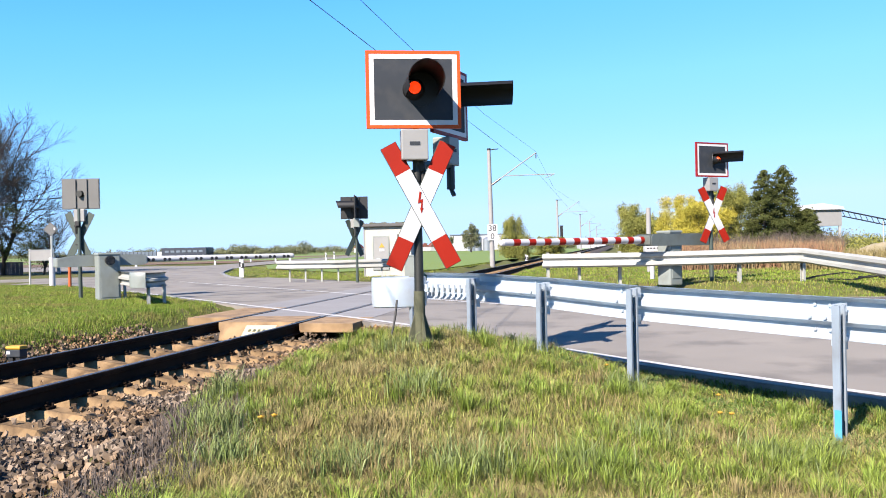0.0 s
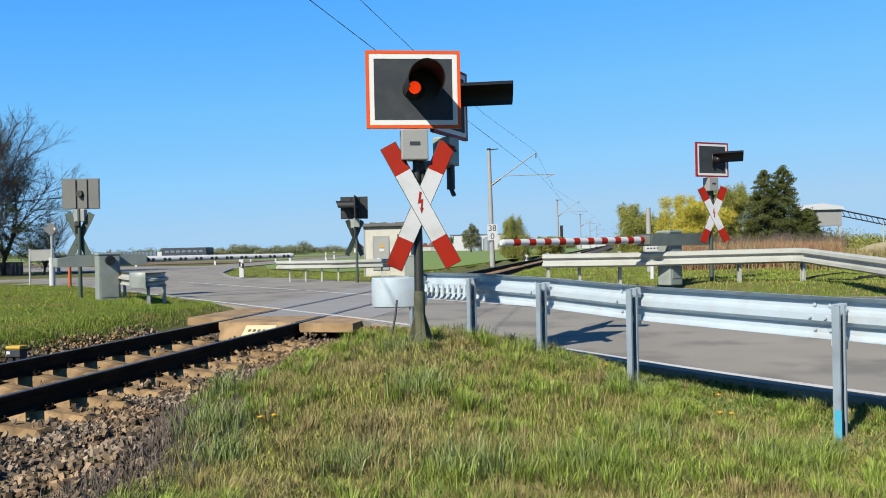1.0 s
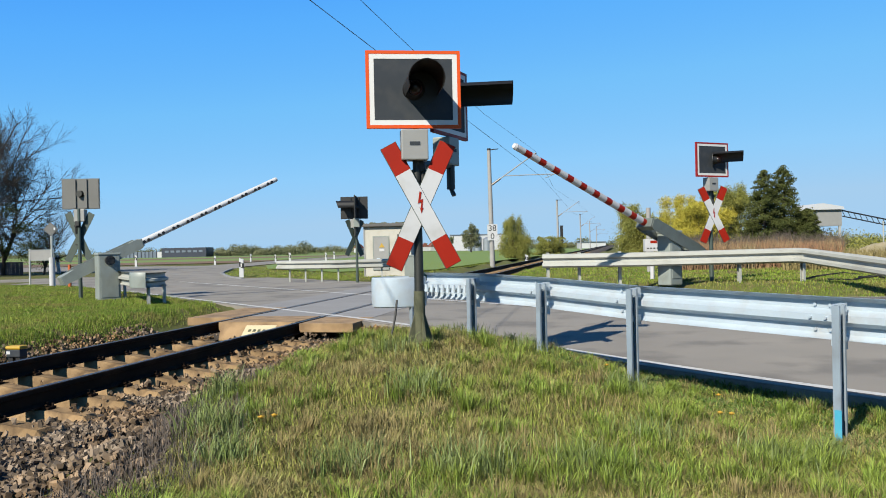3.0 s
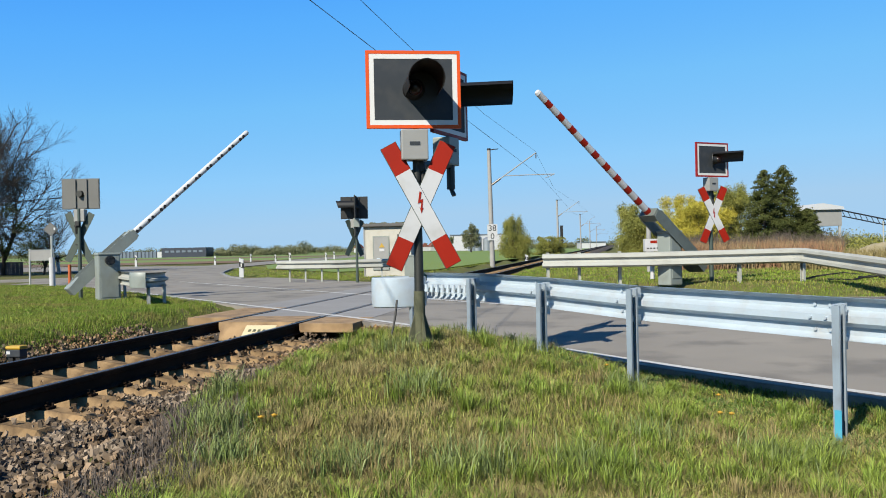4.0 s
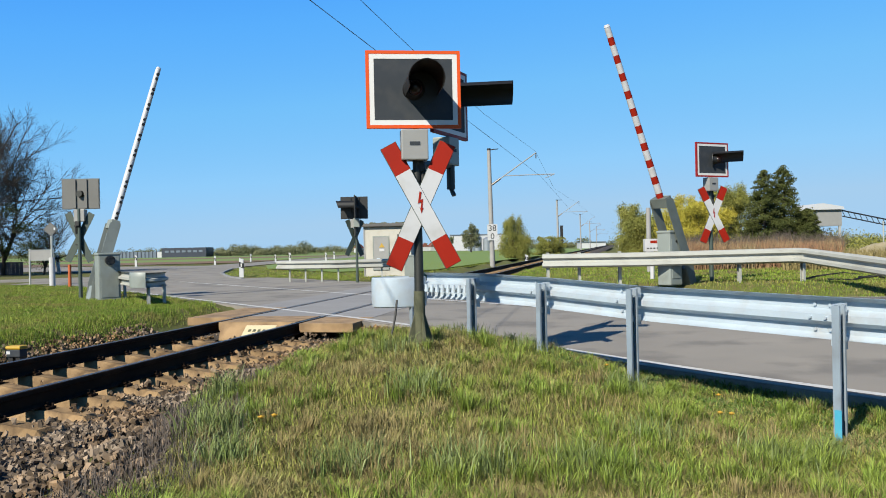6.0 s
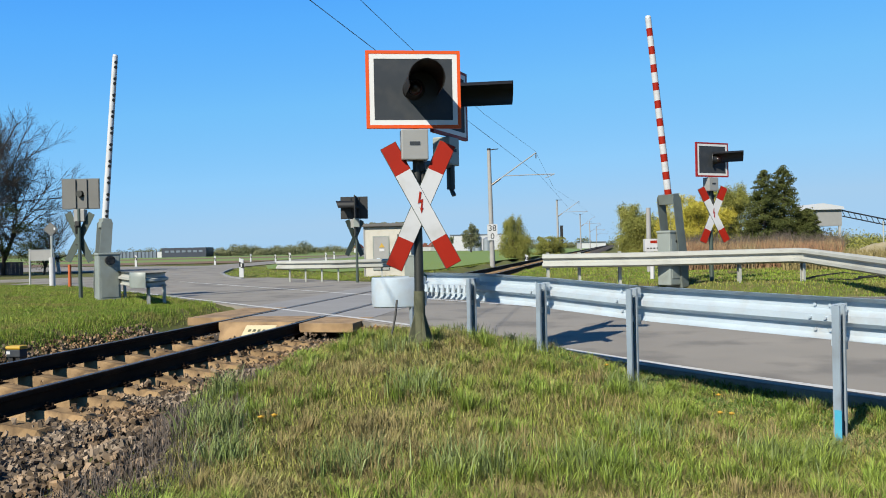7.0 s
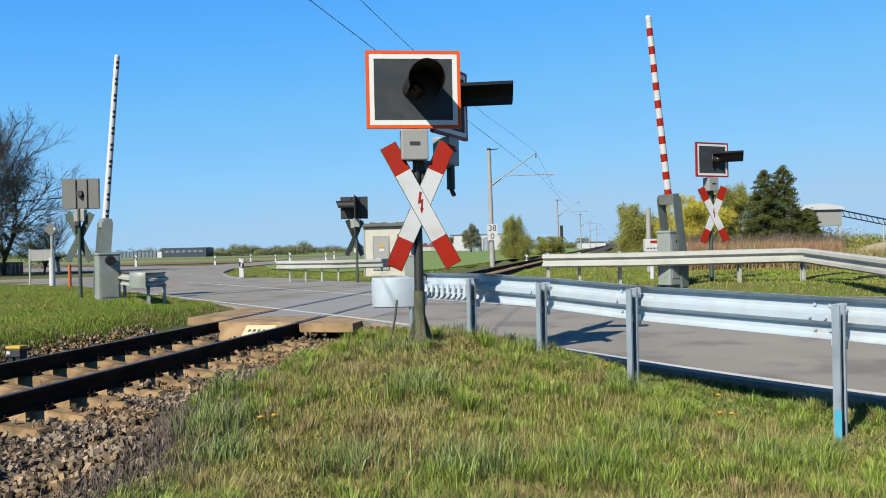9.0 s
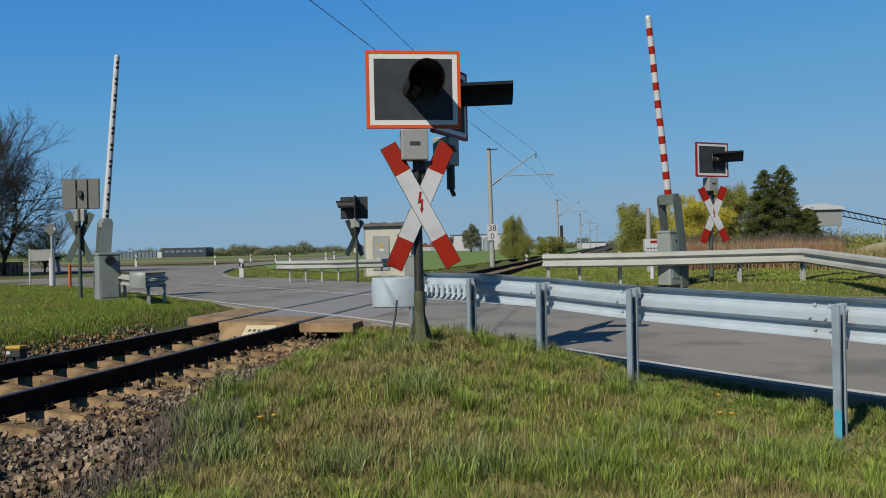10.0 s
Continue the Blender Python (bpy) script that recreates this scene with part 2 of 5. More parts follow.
def road_z(s, t):
    k = smooth01(-12.6, -4.0, t)
    return k * (-0.13 + 0.36 * smooth01(S_NEAR, S_FAR, s))


def ground_z(x, y):
    s, t = road_st(x, y)
    d = lateral(x, y)
    far = math.hypot(x, y)
    if d > 0:
        if s < S_NEAR + 2:
            # mound by the track, falling towards the roadside
            z = -0.10 + 0.30 * math.exp(-(((x + 0.35) / 1.5) ** 2 + ((y - 8.6) / 3.0) ** 2)) - 0.15 * smooth01(1.2, 2.7, x)
        else:
            z = 0.0
        z += 0.27 * smooth01(S_FAR - 0.8, S_FAR + 1.5, s) * (1 - smooth01(35, 70, y))
    else:
        z = 0.06 * (1 - smooth01(25, 40, far))
    z += 0.05 * noise.noise((x * 0.6, y * 0.6, 0)) * (1 - smooth01(30, 60, far)) + 0.02 * noise.noise((x * 2.1, y * 2.1, 3))
    # track trench
    e = abs(d)
    z += (-0.34 - z) * (1 - smooth01(1.75, 2.75, e))
    # road bed
    if S_NEAR - 1.2 < s < S_FAR + 1.0:
        k = smooth01(S_NEAR - 0.55, S_NEAR - 0.08, s) * (1 - smooth01(S_FAR + 0.1, S_FAR + 0.8, s)) * smooth01(-40, -34, t)
        z += (road_z(s, t) - 0.06 - z) * k
        z -= 0.02 * smooth01(S_NEAR - 0.95, S_NEAR - 0.4, s) * (1 - smooth01(S_NEAR - 0.1, S_NEAR + 0.2, s)) * smooth01(-9.0, -7.4, t)
    z -= 0.0045 * max(0.0, min(y, 600.0) - 60.0)
    return z
# ---- ground ----
def axis(lo, hi, step, far, grow=1.35):
    v = list(np.arange(lo, hi + 1e-6, step))
    a, s = hi, step
    while a < far:
        s *= grow
        a += s
        v.append(a)
    a, s = lo, step
    while a > -far:
        s *= grow
        a -= s
        v.insert(0, a)
    return v


def build_ground():
    xs, ys = axis(-10, 10, 0.22, 3000), axis(2, 24, 0.22, 3000)
    verts = [(x, y, ground_z(x, y)) for y in ys for x in xs]
    w = len(xs)
    faces = [(j * w + i, j * w + i + 1, (j + 1) * w + i + 1, (j + 1) * w + i) for j in range(len(ys) - 1) for i in range(w - 1)]
    me = bpy.data.meshes.new("ground")
    me.from_pydata(verts, [], faces)
    me.materials.append(M_SOIL)
    for p in me.polygons:
        p.use_smooth = True
    tagged(new("ground", me), "uneven grassy ground with bare patches beside the track", "ground", kind="structure")


build_ground()


def st(s, t):
    p = ROAD_S * s + ROAD_R * t
    return p.x, p.y


def strip(name, s1, s2, t1, t2, material, label, category, lift, step=1.0, m_s=4, bm=None, skirt=0.0):
    """A band of the road between two offsets across and two along, laid on the road's surface."""
    own = bm is None
    bm = bm or bmesh.new()
    n = max(1, int(abs(t2 - t1) / step))
    grid = []
    for i in range(n + 1):
        t = t1 + (t2 - t1) * i / n
        row = []
        for k in range(m_s + 1):
            s = s1 + (s2 - s1) * k / m_s
            x, y = st(s, t)
            if skirt and k == 0:
                row.append(bm.verts.new((x, y, road_z(s, t) + lift - skirt)))
            row.append(bm.verts.new((x, y, road_z(s, t) + lift)))
        grid.append(row)
    for a, b in zip(grid, grid[1:]):
        for k in range(len(a) - 1):
            bm.faces.new((a[k], a[k + 1], b[k + 1], b[k]))
    if own:
        return tagged(part(name, bm, material), label, category, kind="structure")


# road over the crossing, with its side junction and the lane going off over the fields
strip("road", S_NEAR - 0.16, S_FAR + 0.25, -34.0, 12.0, M_ASPHALT, "worn grey asphalt road over the level crossing", "road", 0.0, m_s=8, skirt=0.35)
LANES = [
    ([(-2.6, 28.3), (-4.4, 28.9), (-5.8, 30.0), (-7.1, 32.6), (-9.3, 36.8), (-11.3, 43.0), (-13.0, 52), (-14.0, 60), (-14.6, 77), (-14.2, 117), (-16, 240)],
     [(-4.0, 21), (-6.0, 22.0), (-9.0, 26), (-12.0, 32), (-15.0, 38), (-17.0, 45), (-18.3, 54), (-18.8, 62), (-19.3, 80), (-20.5, 117), (-23, 240)]),
    ([(-14.0, 44), (-22, 52), (-34, 62), (-60, 80)], [(-17.5, 68), (-25, 72), (-36, 80), (-60, 96)]),
    ([(-9.6, 28), (-17, 32.3), (-24, 33), (-44, 33.5)], [(-14.5, 43), (-19, 41), (-26, 38.5), (-44, 37)])]


def lane_z(x, y):
    return -0.012 + 0.055 * smooth01(30, 45, y) - 0.0045 * max(0.0, y - 60.0)


for k, (right, left) in enumerate(LANES):
    bm = bmesh.new()
    rows = []
    for p, q in zip(right, left):
        row = []
        for i in range(7):
            x, y = p[0] + (q[0] - p[0]) * i / 6, p[1] + (q[1] - p[1]) * i / 6
            row.append(bm.verts.new((x, y, lane_z(x, y) - 0.005 * k)))
        rows.append(row)
    for u, v in zip(rows, rows[1:]):
        for i in range(6):
            bm.faces.new((u[i], u[i + 1], v[i + 1], v[i]))
    tagged(part("road", bm, M_ASPHALT), ("grey asphalt lane curving away into the fields", "grey asphalt mouth of a side road", "pale asphalt path to the farm")[k], "road", kind="structure")
strip("pavement", S_NEAR - 0.15, S_NEAR - 0.02, -14.2, 11.0, M_KERB, "pale worn road edge strip of concrete and dust", "road edge", 0.004, m_s=1)


def marking(name, s1, s2, t1, t2, label):
    bm = bmesh.new()
    strip("", s1, s2, t1, t2, None, "", "", 0.009, 0.6, 1, bm)
    tagged(part(name, bm, M_LINE), label, "road marking", kind="structure")


marking("edge_line", S_NEAR - 0.02, S_NEAR + 0.10, -31, 11, "worn white edge line painted on the asphalt")
marking("centre_line", S_MID - 0.06, S_MID + 0.06, -33, 11, "worn white centre line painted on the asphalt")
marking("edge_line", S_FAR - 0.1, S_FAR + 0.02, -20.5, 10, "worn white edge line painted on the asphalt")

# ---- railway track ----
track = thing("railway_track", TRACK_M, "rusty single railway track on concrete sleepers and ballast", "railway track", kind="structure")
HALF = 0.7525
RAIL_PROFILE = [(-0.036, 0), (-0.03, 0.004), (0.03, 0.004), (0.036, 0), (0.036, -0.035), (0.010, -0.05), (0.008, -0.135), (0.07, -0.152), (0.07, -0.165), (-0.07, -0.165), (-0.07, -0.152), (-0.008, -0.135), (-0.010, -0.05), (-0.036, -0.035)]
HEAD_PROFILE = [(-0.029, 0.0045), (0.029, 0.0045), (0.029, 0.007), (-0.029, 0.007)]
for side in (-1, 1):
    pts = [(side * HALF, y, 0) for y in (-8, 5, 14, 30, 60, 120, 250, 500)]
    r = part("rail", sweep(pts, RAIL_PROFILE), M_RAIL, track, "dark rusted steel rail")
    part("rail_head", sweep(pts, HEAD_PROFILE), M_RAILTOP, r, "polished running surface of the rail")


def sleeper_mesh():
    bm = bmesh.new()
    # tapering concrete sleeper, thicker under the rails and waisted in the middle
    xs = [-1.3, -1.26, -0.95, -0.55, -0.3, 0.3, 0.55, 0.95, 1.26, 1.3]
    hs = [0.10, 0.145, 0.185, 0.185, 0.145, 0.145, 0.185, 0.185, 0.145, 0.10]
    rows = []
    for x, h in zip(xs, hs):
        z0 = -0.385
        rows.append([bm.verts.new((x, a, z0 + b)) for a, b in ((-0.15, 0), (-0.145, h * 0.6), (-0.10, h), (-0.085, h + 0.02), (0.085, h + 0.02), (0.10, h), (0.145, h * 0.6), (0.15, 0))])
    for a, b in zip(rows, rows[1:]):
        for k in range(7):
            bm.faces.new((a[k], a[k + 1], b[k + 1], b[k]))
    bm.faces.new(rows[0])
    bm.faces.new(rows[-1][::-1])
    return mesh_of(bm, "sleeper", M_SLEEPER)


def clip_mesh():
    bm = bmesh.new()
    for y in (-0.045, 0.045):
        rod((-0.03, y, -0.01), (0.035, y, 0.018), 0.009, bm, 6)
        rod((0.035, y, 0.018), (0.05, y * 0.3, -0.004), 0.009, bm, 6)
    cyl(0.018, 0.018, 0.05, Matrix.Translation((0, 0, -0.01)), bm, 6)
    box(0.10, 0.11, 0.018, Matrix.Translation((0.01, 0, -0.01)), bm)
    return mesh_of(bm, "rail_clip", M_RAIL)


SLEEPER, CLIP = sleeper_mesh(), clip_mesh()
for i in range(-17, 220):
    y = 2.42 + 0.6 * i
    if 13.6 < y < 29.0:
        continue
    s = shared("sleeper", SLEEPER, track, Matrix.Translation((0, y, random.uniform(-0.006, 0.006))) @ pose(0, 0, 0, 0, 0, random.uniform(-0.6, 0.6)))
    if y < 14:
        for side in (-1, 1):
            shared("rail_clip", CLIP, s, Matrix.Translation((side * HALF + 0.085, 0, -0.155)))
            shared("rail_clip", CLIP, s, Matrix.Translation((side * HALF - 0.085, 0, -0.155)) @ pose(0, 0, 0, 0, 0, 180))

# bed below the stones; its dark colour paints the shade in the gaps
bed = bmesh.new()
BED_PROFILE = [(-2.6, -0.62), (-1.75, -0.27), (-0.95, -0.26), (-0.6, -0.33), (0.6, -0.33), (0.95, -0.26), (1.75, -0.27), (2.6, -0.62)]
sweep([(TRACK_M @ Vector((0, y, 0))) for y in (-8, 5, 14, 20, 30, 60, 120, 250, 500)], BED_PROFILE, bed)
tagged(part("ballast_bed", bed, M_BED), "brown dusty ballast bed under the track, darkened as shade between stones", "ballast", kind="structure")


def stones():
    """Loose ballast stones: dented boxes of many sizes, joined."""
    rng = np.random.default_rng(5)
    V, F = [], []
    base = np.array([(-1, -1, -1), (1, -1, -1), (1, 1, -1), (-1, 1, -1), (-1, -1, 1), (1, -1, 1), (1, 1, 1), (-1, 1, 1)], float)
    quads = np.array([(0, 3, 2, 1), (4, 5, 6, 7), (0, 1, 5, 4), (1, 2, 6, 5), (2, 3, 7, 6), (3, 0, 4, 7)])
    count = 0

    def put(x, y, z, r):
        nonlocal count
        v = base * (rng.uniform(0.4, 1.0, (8, 3))) * r * np.array([1.3, 0.85, 0.6])
        e = Euler(rng.uniform(-3.1, 3.1, 3)).to_matrix()
        v = v @ np.array(e).T
        p = TRACK_M @ Vector((x, y, z))
        V.append(v + np.array(p))
        F.append(quads + 8 * count)
        count += 1

    for _ in range(40000):
        y = 2.6 + 12.0 * rng.random() ** 1.5
        x = rng.uniform(-2.35, 2.3 + 1.1 * (1 - smooth01(4.8, 8.0, y)))
        ph = ((y - 2.42) / 0.6) % 1.0
        on_sleeper = (ph < 0.24 or ph > 0.76) and abs(x) < 1.32
        if on_sleeper and rng.random() > (0.16 if x > 1.0 else 0.015):
            continue
        if abs(abs(x) - HALF) < 0.085:
            continue
        if abs(x) < 1.75:
            z = -0.168 if on_sleeper else -0.272 if abs(x) > 0.8 else -0.33
        else:
            w = TRACK_M @ Vector((x, y, 0))
            z = max(-0.27 - 0.41 * (abs(x) - 1.75), ground_z(w.x, w.y) + 0.012)
        put(x, y, z + rng.uniform(-0.012, 0.02), rng.uniform(0.012, 0.033))
    for _ in range(7000):
        y = rng.uniform(29, 70) if rng.random() < 0.5 else rng.uniform(-8, 2.7)
        x = rng.uniform(-2.4, 2.4)
        put(x, y, -0.25 if abs(x) < 1.75 else -0.27 - 0.41 * (abs(x) - 1.75), rng.uniform(0.03, 0.05))
    me = bpy.data.meshes.new("ballast_stones")
    me.from_pydata(np.concatenate(V).tolist(), [], np.concatenate(F).tolist())
    me.materials.append(M_BALLAST)
    tagged(new("ballast_stones", me), "grey and rust-brown broken ballast stones along the track", "ballast", kind="stuff")


stones()

# ---- crossing deck: panels between and beside the rails ----
deck = thing("crossing_deck", TRACK_M, "concrete level crossing panels between and beside the rails", "crossing deck", kind="structure")
Y_DECK0, Y_DECK1 = 14.1, 28.8
for (xa, xb, y0) in ((-0.67, 0.67, Y_DECK0), (0.83, 1.72, Y_DECK0 - 0.25), (-1.72, -0.83, Y_DECK0 + 0.9)):
    y = y0
    k = 0
    while y < Y_DECK1:
        L = 1.2
        pm = (xa + xb) / 2, y + L / 2
        w = TRACK_M @ Vector((pm[0], pm[1], 0))
        s, t = road_st(w.x, w.y)
        inside = s > S_NEAR - 0.35
        b = box(xb - xa, L - 0.012, 0.14, Matrix.Translation((pm[0], pm[1], -0.065)), bevel=0.008)
        part("panel", b, M_PANEL if inside else M_PANEL_RUST, deck)
        y += L
        k += 1
# ramps that push hanging couplings aside, at the end of the middle panels
for y0, sgn in ((Y_DECK0, -1),):
    b = bmesh.new()
    v = [b.verts.new(p) for p in ((-0.62, y0, 0.0), (0.62, y0, 0.0), (0.50, y0 - 0.34, -0.24), (-0.50, y0 - 0.34, -0.24), (-0.62, y0, -0.26), (0.62, y0, -0.26), (0.50, y0 - 0.34, -0.26), (-0.50, y0 - 0.34, -0.26))]
    for q in ((0, 1, 2, 3), (4, 7, 6, 5), (0, 3, 7, 4), (1, 5, 6, 2), (3, 2, 6, 7), (0, 4, 5, 1)):
        b.faces.new([v[i] for i in q])
    ramp = part("deflector_ramp", b, M_PANEL_RUST, deck, "sloping rust-dusted deflector ramp")
    # pale plate with a maker's mark, given as plain bars
    slope = Matrix.Translation((0.02, y0 - 0.17, -0.117)) @ pose(0, 0, 0, 35, 0, 0)
    part("plate", box(0.52, 0.27, 0.008, slope @ Matrix.Translation((0.10, 0, 0)), bevel=0.002), M_PALE_BOARD, ramp, "pale yellow maker's plate")
    mk = bmesh.new()
    for k in range(5):
        box(0.045, 0.055, 0.004, slope @ Matrix.Translation((-0.06 + 0.08 * k, 0.0, 0.007)), mk)
    part("mark", mk, M_MOSS, ramp, "dark maker's mark as plain bars")

# kerb stones round the inside of the junction's bend
KERB_LINE = [(-8.3, 34.8), (-9.3, 36.8), (-10.4, 40.0), (-11.3, 43.0), (-12.2, 47.5), (-13.0, 52.0)]
kerb = thing("kerb", I4, "row of pale concrete kerb stones along the bend", "kerb", kind="structure")
M_KERBSTONE = mat("kerb_concrete", (0.46, 0.47, 0.48), (0.38, 0.39, 0.40), 0.9, scale=4, fine=50, objrand=0.1, K=0.35)
KERB_ME = mesh_of(box(0.14, 0.97, 0.22, bevel=0.015), "kerb_stone", M_KERBSTONE)
for a, b in zip(KERB_LINE, KERB_LINE[1:]):
    a, b = Vector((*a, 0)), Vector((*b, 0))
    n = max(1, round((b - a).length))
    for k in range(n):
        p = a.lerp(b, (k + 0.5) / n)
        shared("kerb_stone", KERB_ME, kerb, Matrix.Translation((p.x + 0.05, p.y, lane_z(p.x, p.y) - 0.055)) @ pose(0, 0, 0, 0, 0, math.degrees(math.atan2(-(b - a).x, (b - a).y))))
# ---- signals with warning cross ----
def cross_arm(parent, ang, y, back, bolt=True):
    """One board of the warning cross: white middle, red ends, lying in the x-z plane at depth y, centre at the origin of parent's cross."""
    L, w, red = 1.33, 0.162, 0.30
    m = Matrix.Translation((0, y, 0)) @ pose(0, 0, 0, 0, ang, 0)
    out = []
    out.append(("board", box(w, 0.012, L - 2 * red, m), M_WHITE))
    for sg in (-1, 1):
        out.append(("red_end", box(w, 0.012, red, m @ Matrix.Translation((0, 0, sg * (L / 2 - red / 2)))), M_RED))
    out.append(("backing", box(w + 0.012, 0.010, L + 0.01, m @ Matrix.Translation((0, 0.012, 0))), M_BACKGREEN))
    return out


def bolt_mark():
    """The lightning arrow on the warning cross."""
    pts = [(-0.020, 0.155), (0.012, 0.155), (-0.010, 0.030), (0.034, 0.052), (0.022, -0.085), (0.038, -0.080), (0.006, -0.155), (-0.020, -0.070), (-0.002, -0.078), (0.004, 0.004), (-0.046, -0.018)]
    return pts


def hood_mesh(length, r, drop, span=(-22, 202)):
    """A visor: the upper part of a tube, open below, cut slanting at its mouth, along -y from the board."""
    bm = bmesh.new()
    segs = 22
    a0, a1 = radians(span[0]), radians(span[1])
    floor = min(math.sin(a0), math.sin(a1))
    rows = []
    for k, (yy, rr) in enumerate(((0, r), (-length * 0.5, r * 1.0), (-length, r * 1.0))):
        ro, ri = [], []
        for i in range(segs + 1):
            a = a0 + (a1 - a0) * i / segs
            cut = drop * (1 - (math.sin(a) - floor) / (1 - floor)) if k == 2 else 0
            ro.append(bm.verts.new((rr * math.cos(a), yy + cut, rr * math.sin(a))))
            ri.append(bm.verts.new(((rr - 0.006) * math.cos(a), yy + cut, (rr - 0.006) * math.sin(a))))
        rows.append((ro, ri))
    for (ao, ai), (bo, bi) in zip(rows, rows[1:]):
        for i in range(segs):
            bm.faces.new((ao[i], ao[i + 1], bo[i + 1], bo[i]))
            bm.faces.new((ai[i], bi[i], bi[i + 1], ai[i + 1]))
    for (o, n_) in (rows[0], rows[-1]):
        for i in range(segs):
            bm.faces.new((o[i], o[i + 1], n_[i + 1], n_[i]))
    for e in (0, -1):
        for (ao, ai), (bo, bi) in zip(rows, rows[1:]):
            bm.faces.new((ao[e], bo[e], bi[e], ai[e]))
    return bm


LAMPS = []


def light_board(sig, m, w, h, hood_yaw, hood_len, lens=(0.0, 0.02), border=M_ORANGE, hood_r=0.172, lit=True, dark=False, span=(-22, 202), cut=0.12, lamp_at=(0.0, 0.0), turn=0):
    """The rectangular light signal: board with white and red border, lamp with hood. Its face looks along -y of m."""
    bd = part("signal_board", box(w - 0.10, 0.03, h - 0.10, m), M_BLACKBOARD, sig, "matt anthracite signal board")
    part("white_border", ring(w - 0.06, h - 0.06, 0.05, 0.036, m), M_BLACKBOARD if dark else M_REFLWHITE, bd, "" if dark else "white reflective border")
    part("rim" if dark else "red_border", ring(w, h, 0.032, 0.042, m), M_BLACK if dark == 1 else M_BACKGREY if dark else border, bd, "" if dark else "orange-red outer border")
    bk = bmesh.new()
    for x in (-w * 0.15, w * 0.15):
        box(0.07, 0.045, h - 0.04, m @ Matrix.Translation((x, 0.045, 0)), bk)
    part("back_rail", bk, M_BLACK if dark == 1 else M_BACKGREY, bd)
    part("back_sheet", box(w - 0.03, 0.012, h - 0.03, m @ Matrix.Translation((0, 0.024, 0))), M_BLACK if dark == 1 else M_BACKGREY, bd, "dark back sheet" if dark else "dull grey back sheet")
    part("back_cap", cyl(0.085, 0.075, 0.10, m @ Matrix.Translation((0, 0.03, 0)) @ pose(0, 0, 0, -90, 0, 0)), M_DARKPOST, bd, smooth=True)
    hm = m @ Matrix.Translation((lens[0], -0.016, lens[1])) @ pose(0, 0, 0, 0, 0, hood_yaw)
    hb = hood_mesh(hood_len, hood_r, hood_len * cut, span)
    bmesh.ops.transform(hb, matrix=hm, verts=hb.verts)
    part("hood", hb, M_HOOD_SHADED, sig, "black lamp hood with its inner shade in the colour", smooth=True)
    # background disc whose black also stands in for shade under the hood
    part("lamp_ground", cyl(hood_r * 1.0, hood_r * 1.0, 0.012, hm @ Matrix.Translation((0, 0.004, 0)) @ pose(0, 0, 0, 90, 0, 0), segs=28), M_HOOD_SHADED, bd, "black disc behind the lamp, also painted as the hood's shade")
    lm = hm @ Matrix.Translation((lamp_at[0], -0.10, lamp_at[1])) @ pose(0, 0, 0, 0, 0, turn)
    part("lamp_socket", cyl(hood_r * 0.66, 0.075, 0.09, hm @ Matrix.Translation((lamp_at[0], 0.002, lamp_at[1])) @ pose(0, 0, 0, 90, 0, 0)), M_HOOD_SHADED, sig, "black lamp socket", smooth=True)
    if lit:
        b = bmesh.new()
        bmesh.ops.create_uvsphere(b, u_segments=20, v_segments=12, radius=0.060, matrix=lm)
        part("lamp", b, M_LAMP, sig, "glowing red lamp", smooth=True)
        # added half shell, no part of a real signal: covers the lamp for blinking
        sh = bmesh.new()
        bmesh.ops.create_uvsphere(sh, u_segments=24, v_segments=14, radius=0.066)
        bmesh.ops.delete(sh, geom=[v for v in sh.verts if v.co.y > 0.012], context="VERTS")
        s = part("lamp_shutter", sh, M_BLINK_SHELL, sig, "added dark red shell that hides the lamp when unlit", smooth=True)
        LAMPS.append((s, lm))


